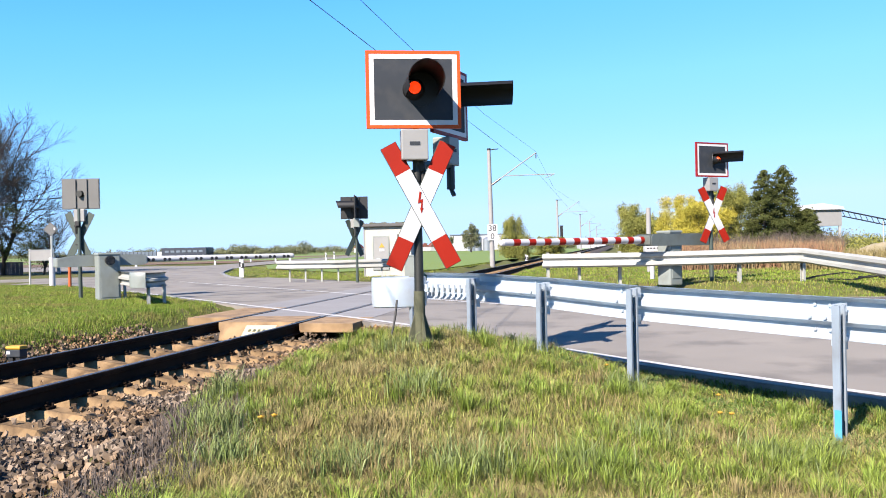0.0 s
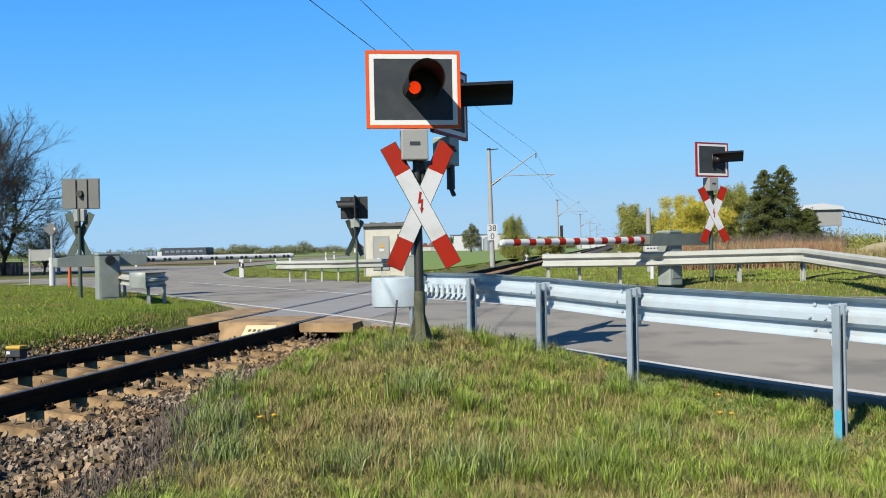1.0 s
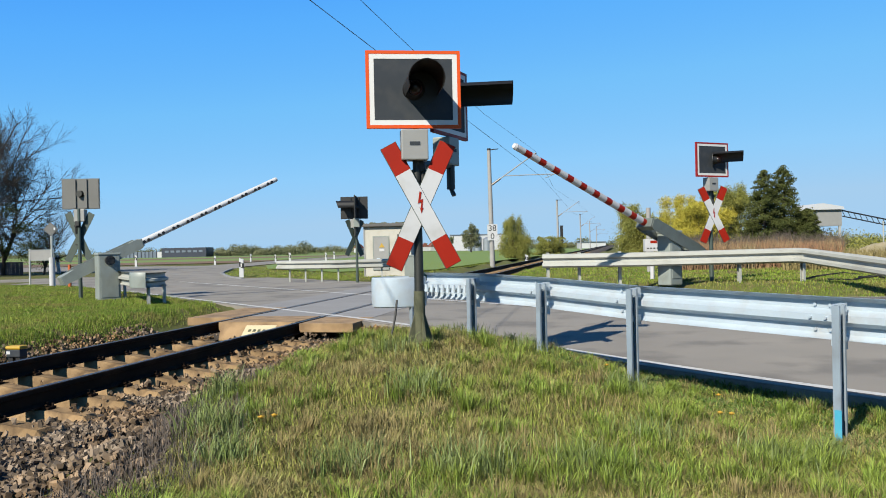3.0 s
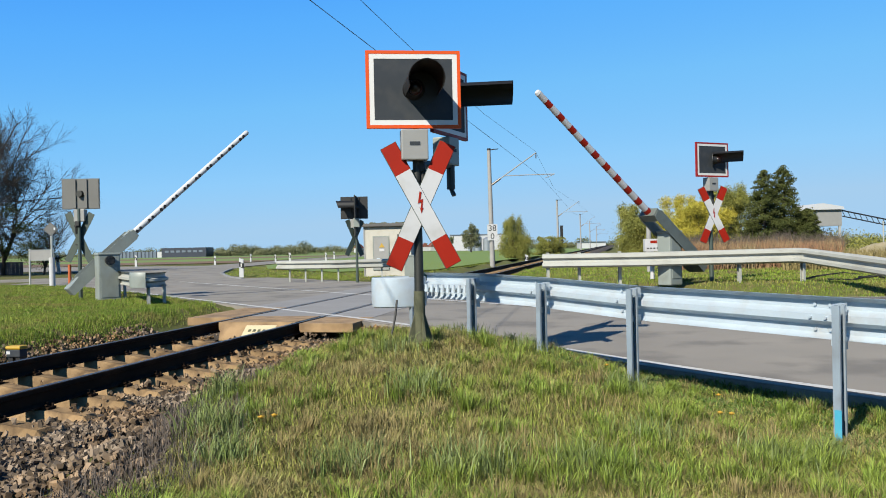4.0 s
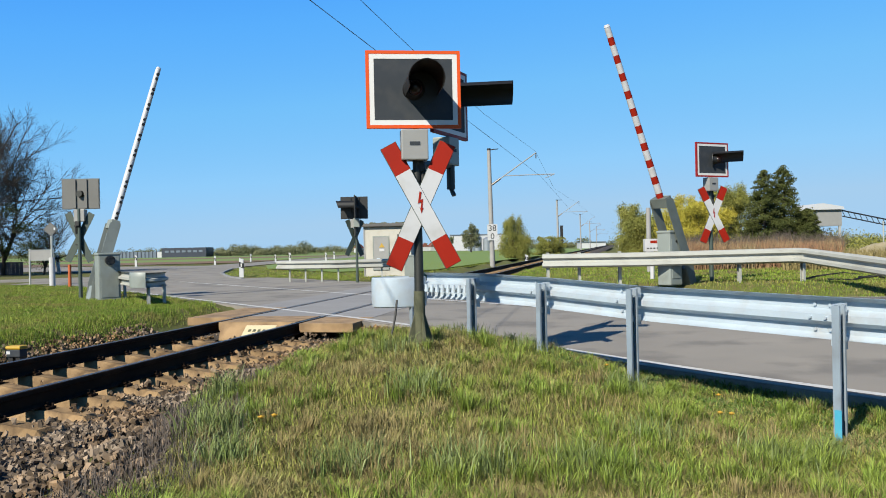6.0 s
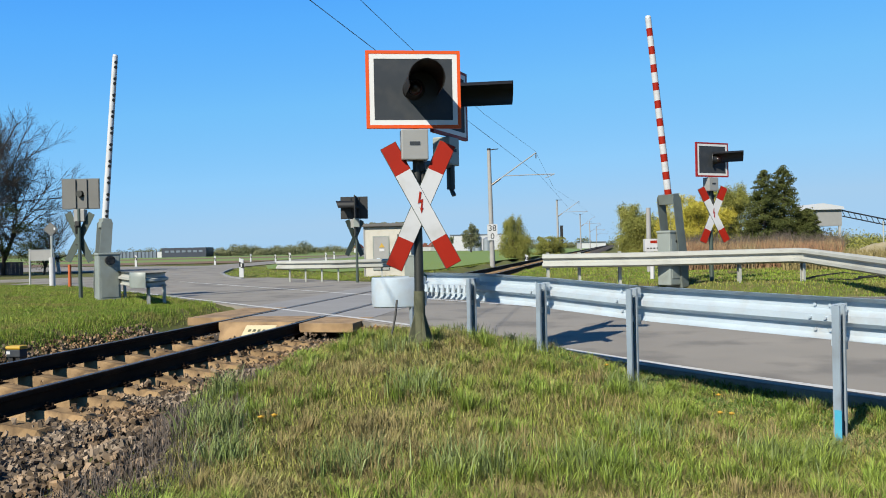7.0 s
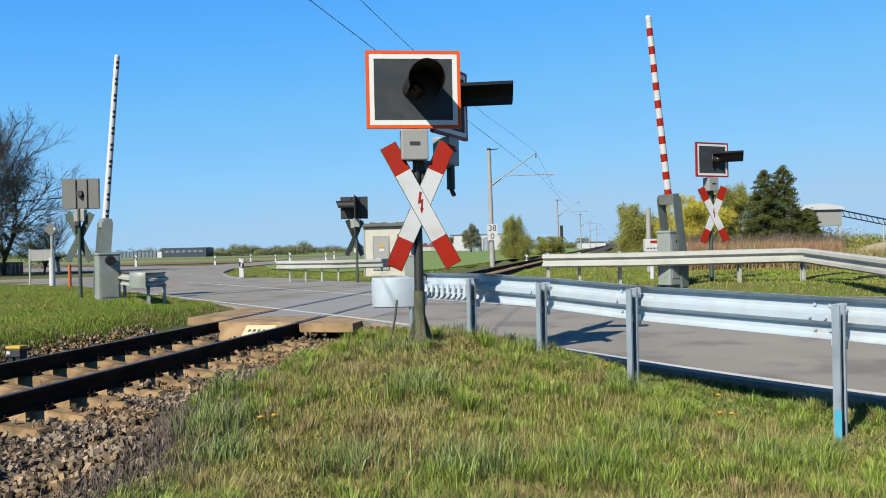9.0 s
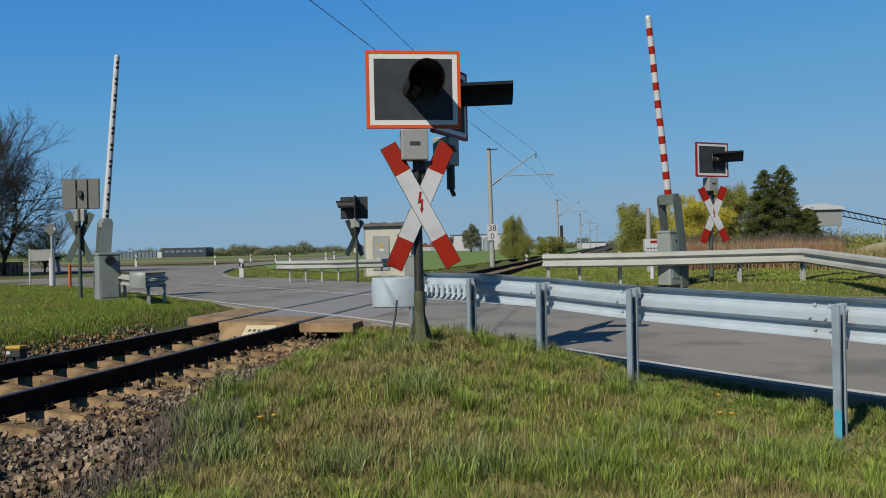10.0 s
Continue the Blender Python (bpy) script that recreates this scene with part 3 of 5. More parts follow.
def signal(x, y, z, height, yaw, boards, cross_z, label, post_r=0.052, foot=True, cross=True, dark=False, turn=0, border=M_ORANGE):
    """Post with warning cross and one or two light boards. boards: (yaw, offset x, offset y, centre z, hood yaw, hood length, lens, lit, span of the hood, its slanting cut, lamp offset)."""
    sig = thing("crossing_signal", pose(x, y, z, 0, 0, yaw), label, "railway crossing signal", "crossing signals")
    top = boards[0][3] - 0.42
    part("post", cyl(post_r * 0.95, post_r * 0.72, top + (0.25 if not foot else -0.25), Matrix.Translation((0, 0, 0.3 if foot else -0.2))), M_DARKPOST if foot else M_BACKGREEN, sig, "dark green steel post", smooth=True)
    if foot:
        b = cyl(post_r * 1.12, post_r * 1.05, 0.62, Matrix.Translation((0, 0, -0.05)))
        part("post_foot", b, M_MOSS, sig, "mossy yellow-green post foot", smooth=True)
        for a in (20, 110, 200, 290):
            fin = plate([(post_r * 0.8, -0.15), (post_r * 3.2, -0.15), (post_r * 2.8, 0.05), (post_r * 1.02, 0.36), (post_r * 0.8, 0.36)], 0.014, pose(0, 0, 0, 0, 0, a))
            part("foot_fin", fin, M_MOSS, sig)
    if cross:
        cz = Matrix.Translation((0.03, -post_r - 0.03, cross_z))
        for ang, yy in ((-27.8, -0.014), (24.6, 0.0)):
            for nm, b, mt in cross_arm(sig, ang, yy, False):
                bmesh.ops.transform(b, matrix=cz, verts=b.verts)
                part("cross_" + nm, b, mt, sig)
        part("lightning_mark", plate([(a * 0.62, b * 0.68) for a, b in bolt_mark()], 0.003, cz @ Matrix.Translation((0.0, -0.026, 0.03))), M_RED, sig, "red lightning arrow")
        for dz in (0.18, -0.18):
            part("clamp", box(0.16, 0.05, 0.04, cz @ Matrix.Translation((0, 0.045, dz))), M_DARKPOST, sig)
    for i, (byaw, ox, oy, bz, hyaw, hlen, lens, lit, span, cut, lamp_at) in enumerate(boards):
        bm_ = Matrix.Translation((ox, oy, bz)) @ pose(0, 0, 0, 0, 0, byaw)
        # second boards face away from the sun: their border's shade is painted in
        light_board(sig, bm_, 0.93, 0.76, hyaw, hlen, lens, M_CRIMSON_AND_SHADED if i else border, lit=lit, dark=dark, span=span, cut=cut, lamp_at=lamp_at, turn=turn)
        jb = bm_ @ Matrix.Translation((0.0, 0.05, -0.54))
        bx = part("junction_box", box(0.265, 0.20, 0.30, jb, bevel=0.012), M_GREYBOX if i == 0 else M_GREYPAINT, sig, "light grey junction box")
        part("slot", box(0.10, 0.006, 0.035, jb @ Matrix.Translation((0, -0.102, 0.01))), M_BLACKBOARD, bx, "dark nameplate")
        ar = bmesh.new()
        if i == 0:
            box(0.10, 0.12, 0.12, Matrix.Translation((0.02, 0.03, bz - 0.74)), ar, 0.008)
            box(0.16, 0.05, 0.05, Matrix.Translation((0.03, 0.03, bz - 0.80)), ar, 0.006)
            rod((0.06, 0.02, bz - 0.7), (0.075, 0.0, bz - 1.0), 0.03, ar)
        else:
            rod((0.02, 0.05, bz - 0.75), (ox - 0.01, oy, bz - 0.68), 0.045, ar)
            rod((ox, oy, bz - 0.95), (ox, oy, bz - 0.5), 0.045, ar, 12)
            rod((ox, oy, bz - 0.94), (ox + 0.03, oy - 0.03, bz - 1.02), 0.025, ar)
        part("bracket", ar, M_DARKPOST if i else M_BLACK, sig, smooth=False)
    return sig


signal(-0.245, 8.42, 0.17, 2.9, 4, [(3, -0.02, -0.10, 2.55, 0, 0.60, (0.075, 0.005), True, (-24, 204), 0.10, (-0.072, -0.005)), (62, 0.40, 0.76, 2.575, 16, 0.68, (0.0, 0.025), False, (-20, 136), 0.03, (0, 0))], 1.415,
       "red light signal over a red and white warning cross", turn=-14)
signal(5.98, 18.9, 0.30, 2.9, 14, [(12, 0, -0.10, 2.67, 42, 0.64, (0.02, 0.0), True, (-18, 134), 0.03, (0, 0))], 1.455,
       "red light signal with warning cross beside weathered guard rail", foot=False, turn=-85, border=M_CRIMSON_AND_SHADED)
signal(-9.0, 21.0, 0.05, 2.9, 180, [(0, 0, -0.14, 2.62, 0, 0.5, (0.0, 0.0), False, (-22, 202), 0.12, (0, 0))], 1.54,
       "grey back of a light signal and warning cross", dark=2, foot=False)
signal(-2.95, 29.0, 0.10, 2.9, 215, [(-35, 0.0, -0.12, 2.46, 0, 0.5, (0.0, 0.0), False, (-22, 202), 0.12, (0, 0)), (60, 0.1, 0.1, 2.48, 0, 0.62, (0.0, 0.04), False, (-22, 202), 0.12, (0, 0))], 1.43,
       "dark back of a twin light signal beside a hut", dark=1, foot=False)

# ---- half barriers ----


def barrier(x, y, z, yaw, pivot, label, back_view, BOOM_L, cw_, cd_, cx_, cy_):
    """Drive cabinet with a rising boom. The boom points along +x; returns the boom."""
    bar = thing("level_crossing_barrier", pose(x, y, z, 0, 0, yaw), label, "barrier", "level crossing barriers")
    cab = box(cw_, cd_, 1.16, Matrix.Translation((cx_, cy_, 0.50)), bevel=0.03)
    c = part("drive_cabinet", cab, M_GREYPAINT, bar, "grey-green steel drive cabinet")
    part("cabinet_lid", box(cw_ + 0.03, cd_ + 0.03, 0.06, Matrix.Translation((cx_, cy_, 1.09)), bevel=0.025), M_GREYPAINT, c)
    part("cabinet_door", box(cw_ - 0.1, 0.012, 0.86, Matrix.Translation((cx_, cy_ + math.copysign(cd_ / 2 + 0.004, cy_), 0.50)), bevel=0.004), M_GREYPAINT, c)
    part("lock", cyl(0.03, 0.03, 0.03, Matrix.Translation((cx_, cy_ + math.copysign(cd_ / 2 + 0.02, cy_), 0.88)) @ pose(0, 0, 0, 90, 0, 0)), M_BLACK, c)
    hub = bmesh.new()
    for yy in ((cy_ - cd_ / 2 - 0.05,) if back_view else (-0.16,)):
        cyl(0.11, 0.11, 0.10, Matrix.Translation((0, yy - 0.05, pivot)) @ pose(0, 0, 0, -90, 0, 0), hub)
        for a in range(6):
            cyl(0.022, 0.022, 0.13, Matrix.Translation((0.075 * math.cos(a * 1.047), yy - 0.065, pivot + 0.075 * math.sin(a * 1.047))) @ pose(0, 0, 0, -90, 0, 0), hub, 8)
    part("hub", hub, M_BLACK, c, smooth=True)
    # the boom: two flat carrier arms with the counterweight, and the striped tube
    bm = bmesh.new()
    for yy in (-0.10, 0.10):
        prof = [(-1.05, -0.14), (-1.05, 0.06), (-0.6, 0.13), (0.9, 0.13), (0.98, 0.05), (0.98, -0.10), (0.9, -0.13), (-0.3, -0.13)]
        plate(prof, 0.016, Matrix.Translation((0, yy * 2.2 - 0.008, 0)), bm)
    # the right boom's arms get their shade from a darker copy of the paint
    arm_paint = M_GREYPAINT if back_view else M_GREYPAINT_SHADED
    boom = part("boom", bm, arm_paint, bar, "grey-green carrier arm of the boom")
    cw = box(0.42, 0.42, 0.22, Matrix.Translation((-0.86, 0, -0.03)), bevel=0.02)
    part("counterweight", cw, arm_paint, boom, "steel counterweight")
    part("clamp", box(0.22, 0.42, 0.20, Matrix.Translation((0.90, 0, 0)), bevel=0.01), arm_paint, boom)
    x0, n = 0.95, 20
    step = (BOOM_L - x0) / n
    for k in range(n):
        r1 = 0.078 - 0.014 * k / n
        red = (k % 2 == 0) and k < n
        xs_, ln_ = x0 + step * k - (0.0 if red else 0.025), step + (-0.025 if red else 0.025)
        part("red_stripe" if red else "white_stripe", cyl(r1, r1 - 0.0007, ln_, Matrix.Translation((xs_, 0, 0)) @ pose(0, 0, 0, 0, 90, 0), segs=16), M_RED if red and not back_view else M_WHITE, boom, smooth=True)
    part("end_cap", cyl(0.068, 0.05, 0.05, Matrix.Translation((BOOM_L, 0, 0)) @ pose(0, 0, 0, 0, 90, 0), segs=16), M_WHITE, boom)
    if back_view:
        for k in range(20):
            xx = x0 + 0.12 + (k // 2) * 0.405 + (k % 2) * 0.12
            part("reflector", cyl(0.042, 0.036, 0.035, Matrix.Translation((xx, -0.06, -0.012)) @ pose(0, 0, 0, 90, 0, 0), segs=12), M_BLACK, boom, "dark round reflector")
    boom.matrix_basis = Matrix.Translation((0, 0, pivot))
    return boom, pivot


BOOM_YAW = math.degrees(math.atan2(0.576, 0.818))
boom_left = barrier(-8.24, 20.5, 0.07, BOOM_YAW, 0.94, "half barrier with grey-green cabinet and white boom with dark reflectors", True, 4.98, 0.50, 0.40, 0.0, -0.46)
boom_right = barrier(5.1, 18.75, 0.30, BOOM_YAW + 180, 0.92, "half barrier with grey-green cabinet and red and white striped boom", False, 4.85, 0.40, 0.36, 0.13, 0.0)

# ---- guard rails ----
W_PROFILE = [(0.0, 0.0), (0.028, 0.0), (0.080, 0.035), (0.080, 0.095), (0.008, 0.130), (0.008, 0.180), (0.080, 0.215), (0.080, 0.275), (0.028, 0.310), (0.0, 0.310)]


def w_beam(path, flip=1, t=0.006, bm=None):
    """A W-shaped guard rail beam with its bottom edge along the path; the wave bulges to the path's right (flip 1) or left (-1)."""
    prof = [(a * flip, b) for a, b in W_PROFILE] + [((a - t) * flip, b) for a, b in W_PROFILE[::-1]]
    return sweep(path, prof, bm)


def sigma_post(h, bm=None, m=I4):
    """A C-shaped pressed steel post."""
    bm = bm or bmesh.new()
    w, d, t, l = 0.10, 0.055, 0.005, 0.02
    pr = [(-w / 2, 0), (w / 2, 0), (w / 2, d), (w / 2 - l, d), (w / 2 - l, d - t), (w / 2 - t, d - t), (w / 2 - t, t), (-w / 2 + t, t), (-w / 2 + t, d - t), (-w / 2 + l, d - t), (-w / 2 + l, d), (-w / 2, d)]
    a = [bm.verts.new(m @ Vector((x, y, 0))) for x, y in pr]
    b = [bm.verts.new(m @ Vector((x, y, h))) for x, y in pr]
    for i in range(12):
        j = (i + 1) % 12
        bm.faces.new((a[i], a[j], b[j], b[i]))
    bm.faces.new(b)
    bm.faces.new(a[::-1])
    return bm


def arc(cx, cy, r, a0, a1, z, n=10):
    return [(cx + r * math.cos(radians(a0 + (a1 - a0) * i / n)), cy + r * math.sin(radians(a0 + (a1 - a0) * i / n)), z) for i in range(n + 1)]


def guard_rail(name_label, beams, posts, material, flip, group="guard rails", reach=None):
    g = thing("guard_rail", I4, name_label, "guard rail", group)
    for path in beams:
        b = part("beam", w_beam(path, flip), material, g, smooth=True)
        bolts = bmesh.new()
        for p, q in zip(path, path[1:]):
            p, q = Vector(p), Vector(q)
            if (q - p).length < 1.0:
                continue
            d = (q - p).normalized()
            nrm = Vector((d.y, -d.x, 0)) * -flip
            for k in (0.12, 0.24):
                for hz in (0.06, 0.155, 0.245):
                    c = p + d * k + Vector((0, 0, hz)) - nrm * (0.075 if abs(hz - 0.155) > 0.02 else 0.004)
                    rod(c, c + nrm * 0.02, 0.013, bolts, 6)
        tagged(part("bolts", bolts, material, b), kind="stuff")
    for (x, y, z0, z1, yaw, lean) in posts:
        pb = sigma_post(z1 - z0 + 0.25, m=pose(x, y, z0 - 0.25, 0, lean, yaw))
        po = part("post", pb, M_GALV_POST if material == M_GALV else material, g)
        hol = bmesh.new()
        mm = pose(x, y, z0 - 0.25, 0, lean, yaw)
        for dz in (0.045, 0.085, 0.125):
            box(0.014, 0.004, 0.022, mm @ Matrix.Translation((-0.02, -0.001, z1 - z0 + 0.25 - dz)), hol)
        tagged(part("hole", hol, M_BLACK, po), kind="stuff")
        for dz in (0.02, 0.26):
            if reach:
                a_ = math.degrees(math.atan2(reach[1], reach[0]))
                part("spacer", plate([(0.02, -0.03), (0.13, -0.06), (0.13, 0.03), (0.02, 0.02)], 0.05, pose(x, y, z1 - dz, 0, 0, a_)), material, po)
    return g


# new galvanised rail between the grass and the road
near_posts = [(4.07, 4.10, -0.24, 0.685), (2.755, 5.98, -0.26, 0.705), (1.65, 7.55, -0.20, 0.762), (0.958, 8.53, 0.0, 0.783), (0.288, 9.49, 0.13, 0.806)]
near_yaw = -140
NB = [(p[0] + 0.09, p[1] + 0.09, z) for p, z in zip(near_posts, (0.415, 0.443, 0.476, 0.528, 0.555))]
first = [(5.5, 2.3, 0.39)] + NB
guard_rail("bright galvanised steel guard rail on posts between grass and road", [first + [(0.05, 9.98, 0.555), (-0.255, 10.28, 0.553)]],
           [(p[0], p[1], p[2], p[3], near_yaw, 0) for p in near_posts] + [(-0.378, 10.12, 0.1, 0.68, near_yaw, 0)], M_GALV, 1, reach=(0.9, 0.45))
# its plain rounded end piece, and the scalloped edge beside it
nose_rail = bpy.data.objects["guard_rail"]
part("end_nose", sweep([(-0.223, 10.236, 0.464), (-0.283, 10.124, 0.464), (-0.386, 10.056, 0.464), (-0.532, 10.021, 0.464), (-0.686, 10.021, 0.464), (-0.781, 10.056, 0.464), (-0.841, 10.142, 0.464), (-0.858, 10.253, 0.464), (-0.824, 10.382, 0.464), (-0.686, 10.468, 0.464), (-0.429, 10.511, 0.464)],
                       [(0.0, 0.0), (-0.012, 0.01), (-0.018, 0.09), (-0.018, 0.27), (-0.012, 0.345), (0.0, 0.356), (0.008, 0.356), (0.008, 0.0)]), M_GALV, nose_rail, "plain rounded end piece of galvanised sheet", smooth=True)
for k in range(8):
    f = k / 7
    part("scallop", cyl(0.031, 0.019, 0.086, Matrix.Translation((-0.206 + 0.446 * f, 10.15 - 0.515 * f, 0.644)) @ pose(0, 0, 0, 6, 0, 0), segs=10), M_GALV, nose_rail, smooth=True)
part("paint_mark", box(0.004, 0.05, 0.22, pose(2.75, 5.953, -0.13, 0, 0, -140) @ Matrix.Translation((0.052, 0.028, 0))), M_CYAN, nose_rail, "blue spray paint mark on a post")
# weathered rail beyond the road
guard_rail("weathered grey guard rail with a bend beyond the road", [[(2.28, 19.35, 0.64), (4.3, 18.55, 0.645), (7.35, 17.75, 0.68), (7.50, 17.55, 0.675), (7.62, 14.4, 0.50), (7.75, 11.0, 0.45)]],
           [(2.42, 19.4, 0.25, 0.98, 95, 0), (3.12, 19.3, 0.25, 0.98, 95, 0), (4.0, 19.1, 0.22, 0.98, 95, 0), (6.36, 18.15, 0.16, 0.98, 100, 0), (7.55, 17.75, 0.14, 0.98, 110, 0), (7.85, 12.5, 0.05, 0.75, 175, 0)], M_GALV_OLD, 1)
# rail round the junction's corner
guard_rail("weathered grey guard rail at the corner of the junction", [[(-6.05, 30.9, 0.46), (-5.6, 30.6, 0.455), (-4.0, 30.3, 0.45), (-2.0, 30.6, 0.46), (-1.7, 30.9, 0.46)]],
           [(-5.55, 30.75, 0.0, 0.72, 95, 0), (-4.95, 30.6, 0.0, 0.72, 95, 0), (-4.35, 30.5, 0.0, 0.72, 95, 0), (-3.75, 30.45, 0.0, 0.72, 95, 0), (-2.2, 30.7, 0.0, 0.72, 95, 0)], M_GALV_OLD, 1)
# short rail beside the left barrier, ending in a rounded nose
guard_rail("grey guard rail with rounded end nose beside the barrier", [[(-7.95, 20.5, 0.44), (-6.72, 18.35, 0.44)] + arc(-6.32, 18.05, 0.30, 180, 350, 0.44) + [(-6.07, 18.7, 0.44)]],
           [(-7.65, 20.4, 0.02, 0.72, 120, 0), (-6.23, 17.95, -0.05, 0.50, 120, 0), (-6.01, 18.3, -0.05, 0.50, 120, 0)], M_GALV_OLD, -1)
left_rail = bpy.data.objects["guard_rail.003"]
part("end_nose", sweep(arc(-6.32, 18.05, 0.335, 165, 285, 0.43), [(0.0, 0.0), (0.012, 0.01), (0.018, 0.10), (0.018, 0.23), (0.012, 0.32), (0.0, 0.335), (-0.008, 0.335), (-0.008, 0.0)]), M_GREYPAINT, left_rail, "plain rounded end piece of grey sheet", smooth=True)
# ---- fields ----
def field(name, xl, xr, y0, y1, material, label, lift=0.05):
    bm = bmesh.new()
    rows = []
    n = 14
    for i in range(n + 1):
        y = y0 * (y1 / y0) ** (i / n)
        rows.append([bm.verts.new((xl(y) + (xr(y) - xl(y)) * k / 6, y, ground_z(xl(y) + (xr(y) - xl(y)) * k / 6, y) + lift)) for k in range(7)])
    for a, b in zip(rows, rows[1:]):
        for k in range(6):
            bm.faces.new((a[k], a[k + 1], b[k + 1], b[k]))
    tagged(part(name, bm, material), label, "field", kind="structure")


field("field", lambda y: -4.6 - 8.0 * smooth01(40, 58, y) - 0.012 * y, lambda y: -5.95 + 0.209 * y - 3.0, 41, 900, M_FIELD, "bright green young crop field beside the track")
field("field", lambda y: -1.2 * y, lambda y: -20.6 - 0.006 * y, 86, 116, M_PLOUGH, "strip of bare reddish-brown field soil")
field("field", lambda y: -1.2 * y, lambda y: -21.0 - 0.006 * y, 116.1, 178, M_FIELD, "strip of green young crop")
field("field", lambda y: -1.2 * y, lambda y: -22.0 - 0.006 * y, 178.1, 250, M_PLOUGH, "strip of bare reddish-brown field soil")
field("field", lambda y: -1.2 * y, lambda y: -24.0 - 0.002 * y, 250.1, 900, M_FIELD, "far green crop field")

# ---- catenary masts and wires ----
M_INSUL = mat("brown_insulator", (0.10, 0.06, 0.045), None, 0.4, bump=0)


def mast(x, y, z, h, label, cant=True, plate_text=None):
    ms = thing("catenary_mast", pose(x, y, z), label, "railway mast", "catenary masts")
    part("pole", cyl(0.165, 0.11, h, pose(0, 0, 0, 0, -0.7, 0), segs=16), M_CONCRETE, ms, smooth=True)
    part("cap", cyl(0.12, 0.12, 0.12, Matrix.Translation((-0.09, 0, h - 0.05)), segs=12), M_BLACK, ms)
    part("stub", rod((-0.08, 0, h - 0.02), (0.5, 0, h + 0.03), 0.03), M_BLACK, ms)
    if cant:
        part("strut", rod((0.05, 0, 5.15), (2.85, 0, 7.1), 0.035), M_CONCRETE, ms, "grey cantilever tube")
        part("steady_tube", rod((0.85, 0, 5.70), (4.0, 0, 5.75), 0.028), M_CONCRETE, ms, "grey steady tube")
        part("insulator", rod((0.05, 0, 5.15), (0.6, 0, 5.53), 0.065), M_INSUL, ms, "brown insulator")
        part("hanger", rod((2.85, 0, 7.1), (2.85, 0, 6.75), 0.03), M_INSUL, ms)
        part("steady_arm", rod((4.0, 0, 5.75), (3.4, 0, 5.52), 0.02), M_CONCRETE, ms)
    if plate_text:
        for txt, dz, hh in ((plate_text[0], 2.42, 0.52), (plate_text[1], 1.92, 0.48)):
            pl = part("distance_plate", box(0.62, 0.02, hh, Matrix.Translation((0.02, -0.20, dz))), M_WHITE, ms, "white distance plate with black digits")
            cu = bpy.data.curves.new("digits", "FONT")
            cu.body, cu.size, cu.align_x, cu.align_y, cu.extrude = txt, 0.52, "CENTER", "CENTER", 0.003
            to = bpy.data.objects.new("digits", cu)
            me = bpy.data.meshes.new_from_object(to)
            bpy.data.objects.remove(to)
            me.materials.append(M_BLACK)
            d = new("digits", me)
            d.parent = pl
            d.matrix_basis = pose(0.02, -0.214, dz, 90, 0, 0)
    return ms


mast(3.08, 53.0, -0.2, 7.36, "slender grey concrete catenary mast with distance plates", True, ("38", "0"))
mast(15.4, 113.0, -0.3, 7.3, "grey concrete catenary mast beside the track")
mast(27.7, 170.0, -0.6, 7.6, "distant concrete catenary mast")
mast(40.0, 230.0, -0.9, 8.0, "distant concrete catenary mast")
mast(54.5, 300.0, -1.2, 8.2, "distant concrete catenary mast")
mast(-9.0, -7.0, -0.2, 7.4, "grey concrete catenary mast beside the track")
part("weight", box(0.35, 0.35, 3.0, Matrix.Translation((0.45, -0.1, 2.4))), M_BLACK, bpy.data.objects["catenary_mast.001"], "dark tensioning weight")


def wire(name, pts, r, label):
    bm = bmesh.new()
    for a, b in zip(pts, pts[1:]):
        rod(a, b, r, bm, 5)
    return tagged(part(name, bm, M_WIRE), label, "overhead wire")


contact = [(-6.6, -7, 5.4), (-2.17, 14.37, 5.4), (1.02, 29.06, 5.4), (6.2, 53, 5.42), (17.4, 113, 5.3), (30.5, 170, 5.0)]
wire("contact_wire", contact, 0.008, "thin dark contact wire over the track")
messenger = [(-6.4, -7, 7.0), (-4.2, 5, 6.7), (-1.69, 18.54, 6.6), (-0.72, 23.31, 6.6), (1.87, 35.98, 6.75), (5.9, 53, 7.0), (11, 83, 6.6), (17.6, 113, 6.8), (30.4, 170, 6.6)]
wire("messenger_wire", messenger, 0.0075, "thin dark messenger wire over the track")


# ---- hut and small cabinets ----
hut = thing("switch_hut", pose(-3.15, 34.0, 0.02, 0, 0, -8), "cream plastered switch hut with grey steel door and flat roof", "hut")
part("wall", box(1.9, 2.4, 2.0, Matrix.Translation((0.95, 1.2, 1.0)), bevel=0.01), M_PLASTER, hut)
part("roof", box(2.2, 2.7, 0.12, Matrix.Translation((0.95, 1.2, 2.06)), bevel=0.015), M_FELT, hut, "dark flat roof slab")
mo = bmesh.new()
rngm = random.Random(4)
for k in range(60):
    bmesh.ops.create_icosphere(mo, subdivisions=1, radius=rngm.uniform(0.015, 0.05), matrix=Matrix.Translation((rngm.choice((0.4, 1.5)) + rngm.gauss(0, 0.22), rngm.uniform(-0.1, 0.6), 2.13)) @ Matrix.Diagonal((1.6, 1.2, rngm.uniform(0.5, 1.2), 1)))
tagged(part("roof_moss", mo, M_MOSS, hut, "dry moss growing on the roof"), kind="stuff")
dr = part("door", box(0.58, 0.03, 1.28, Matrix.Translation((0.68, -0.012, 0.94)), bevel=0.006), M_GREYBOX, hut, "grey steel door")
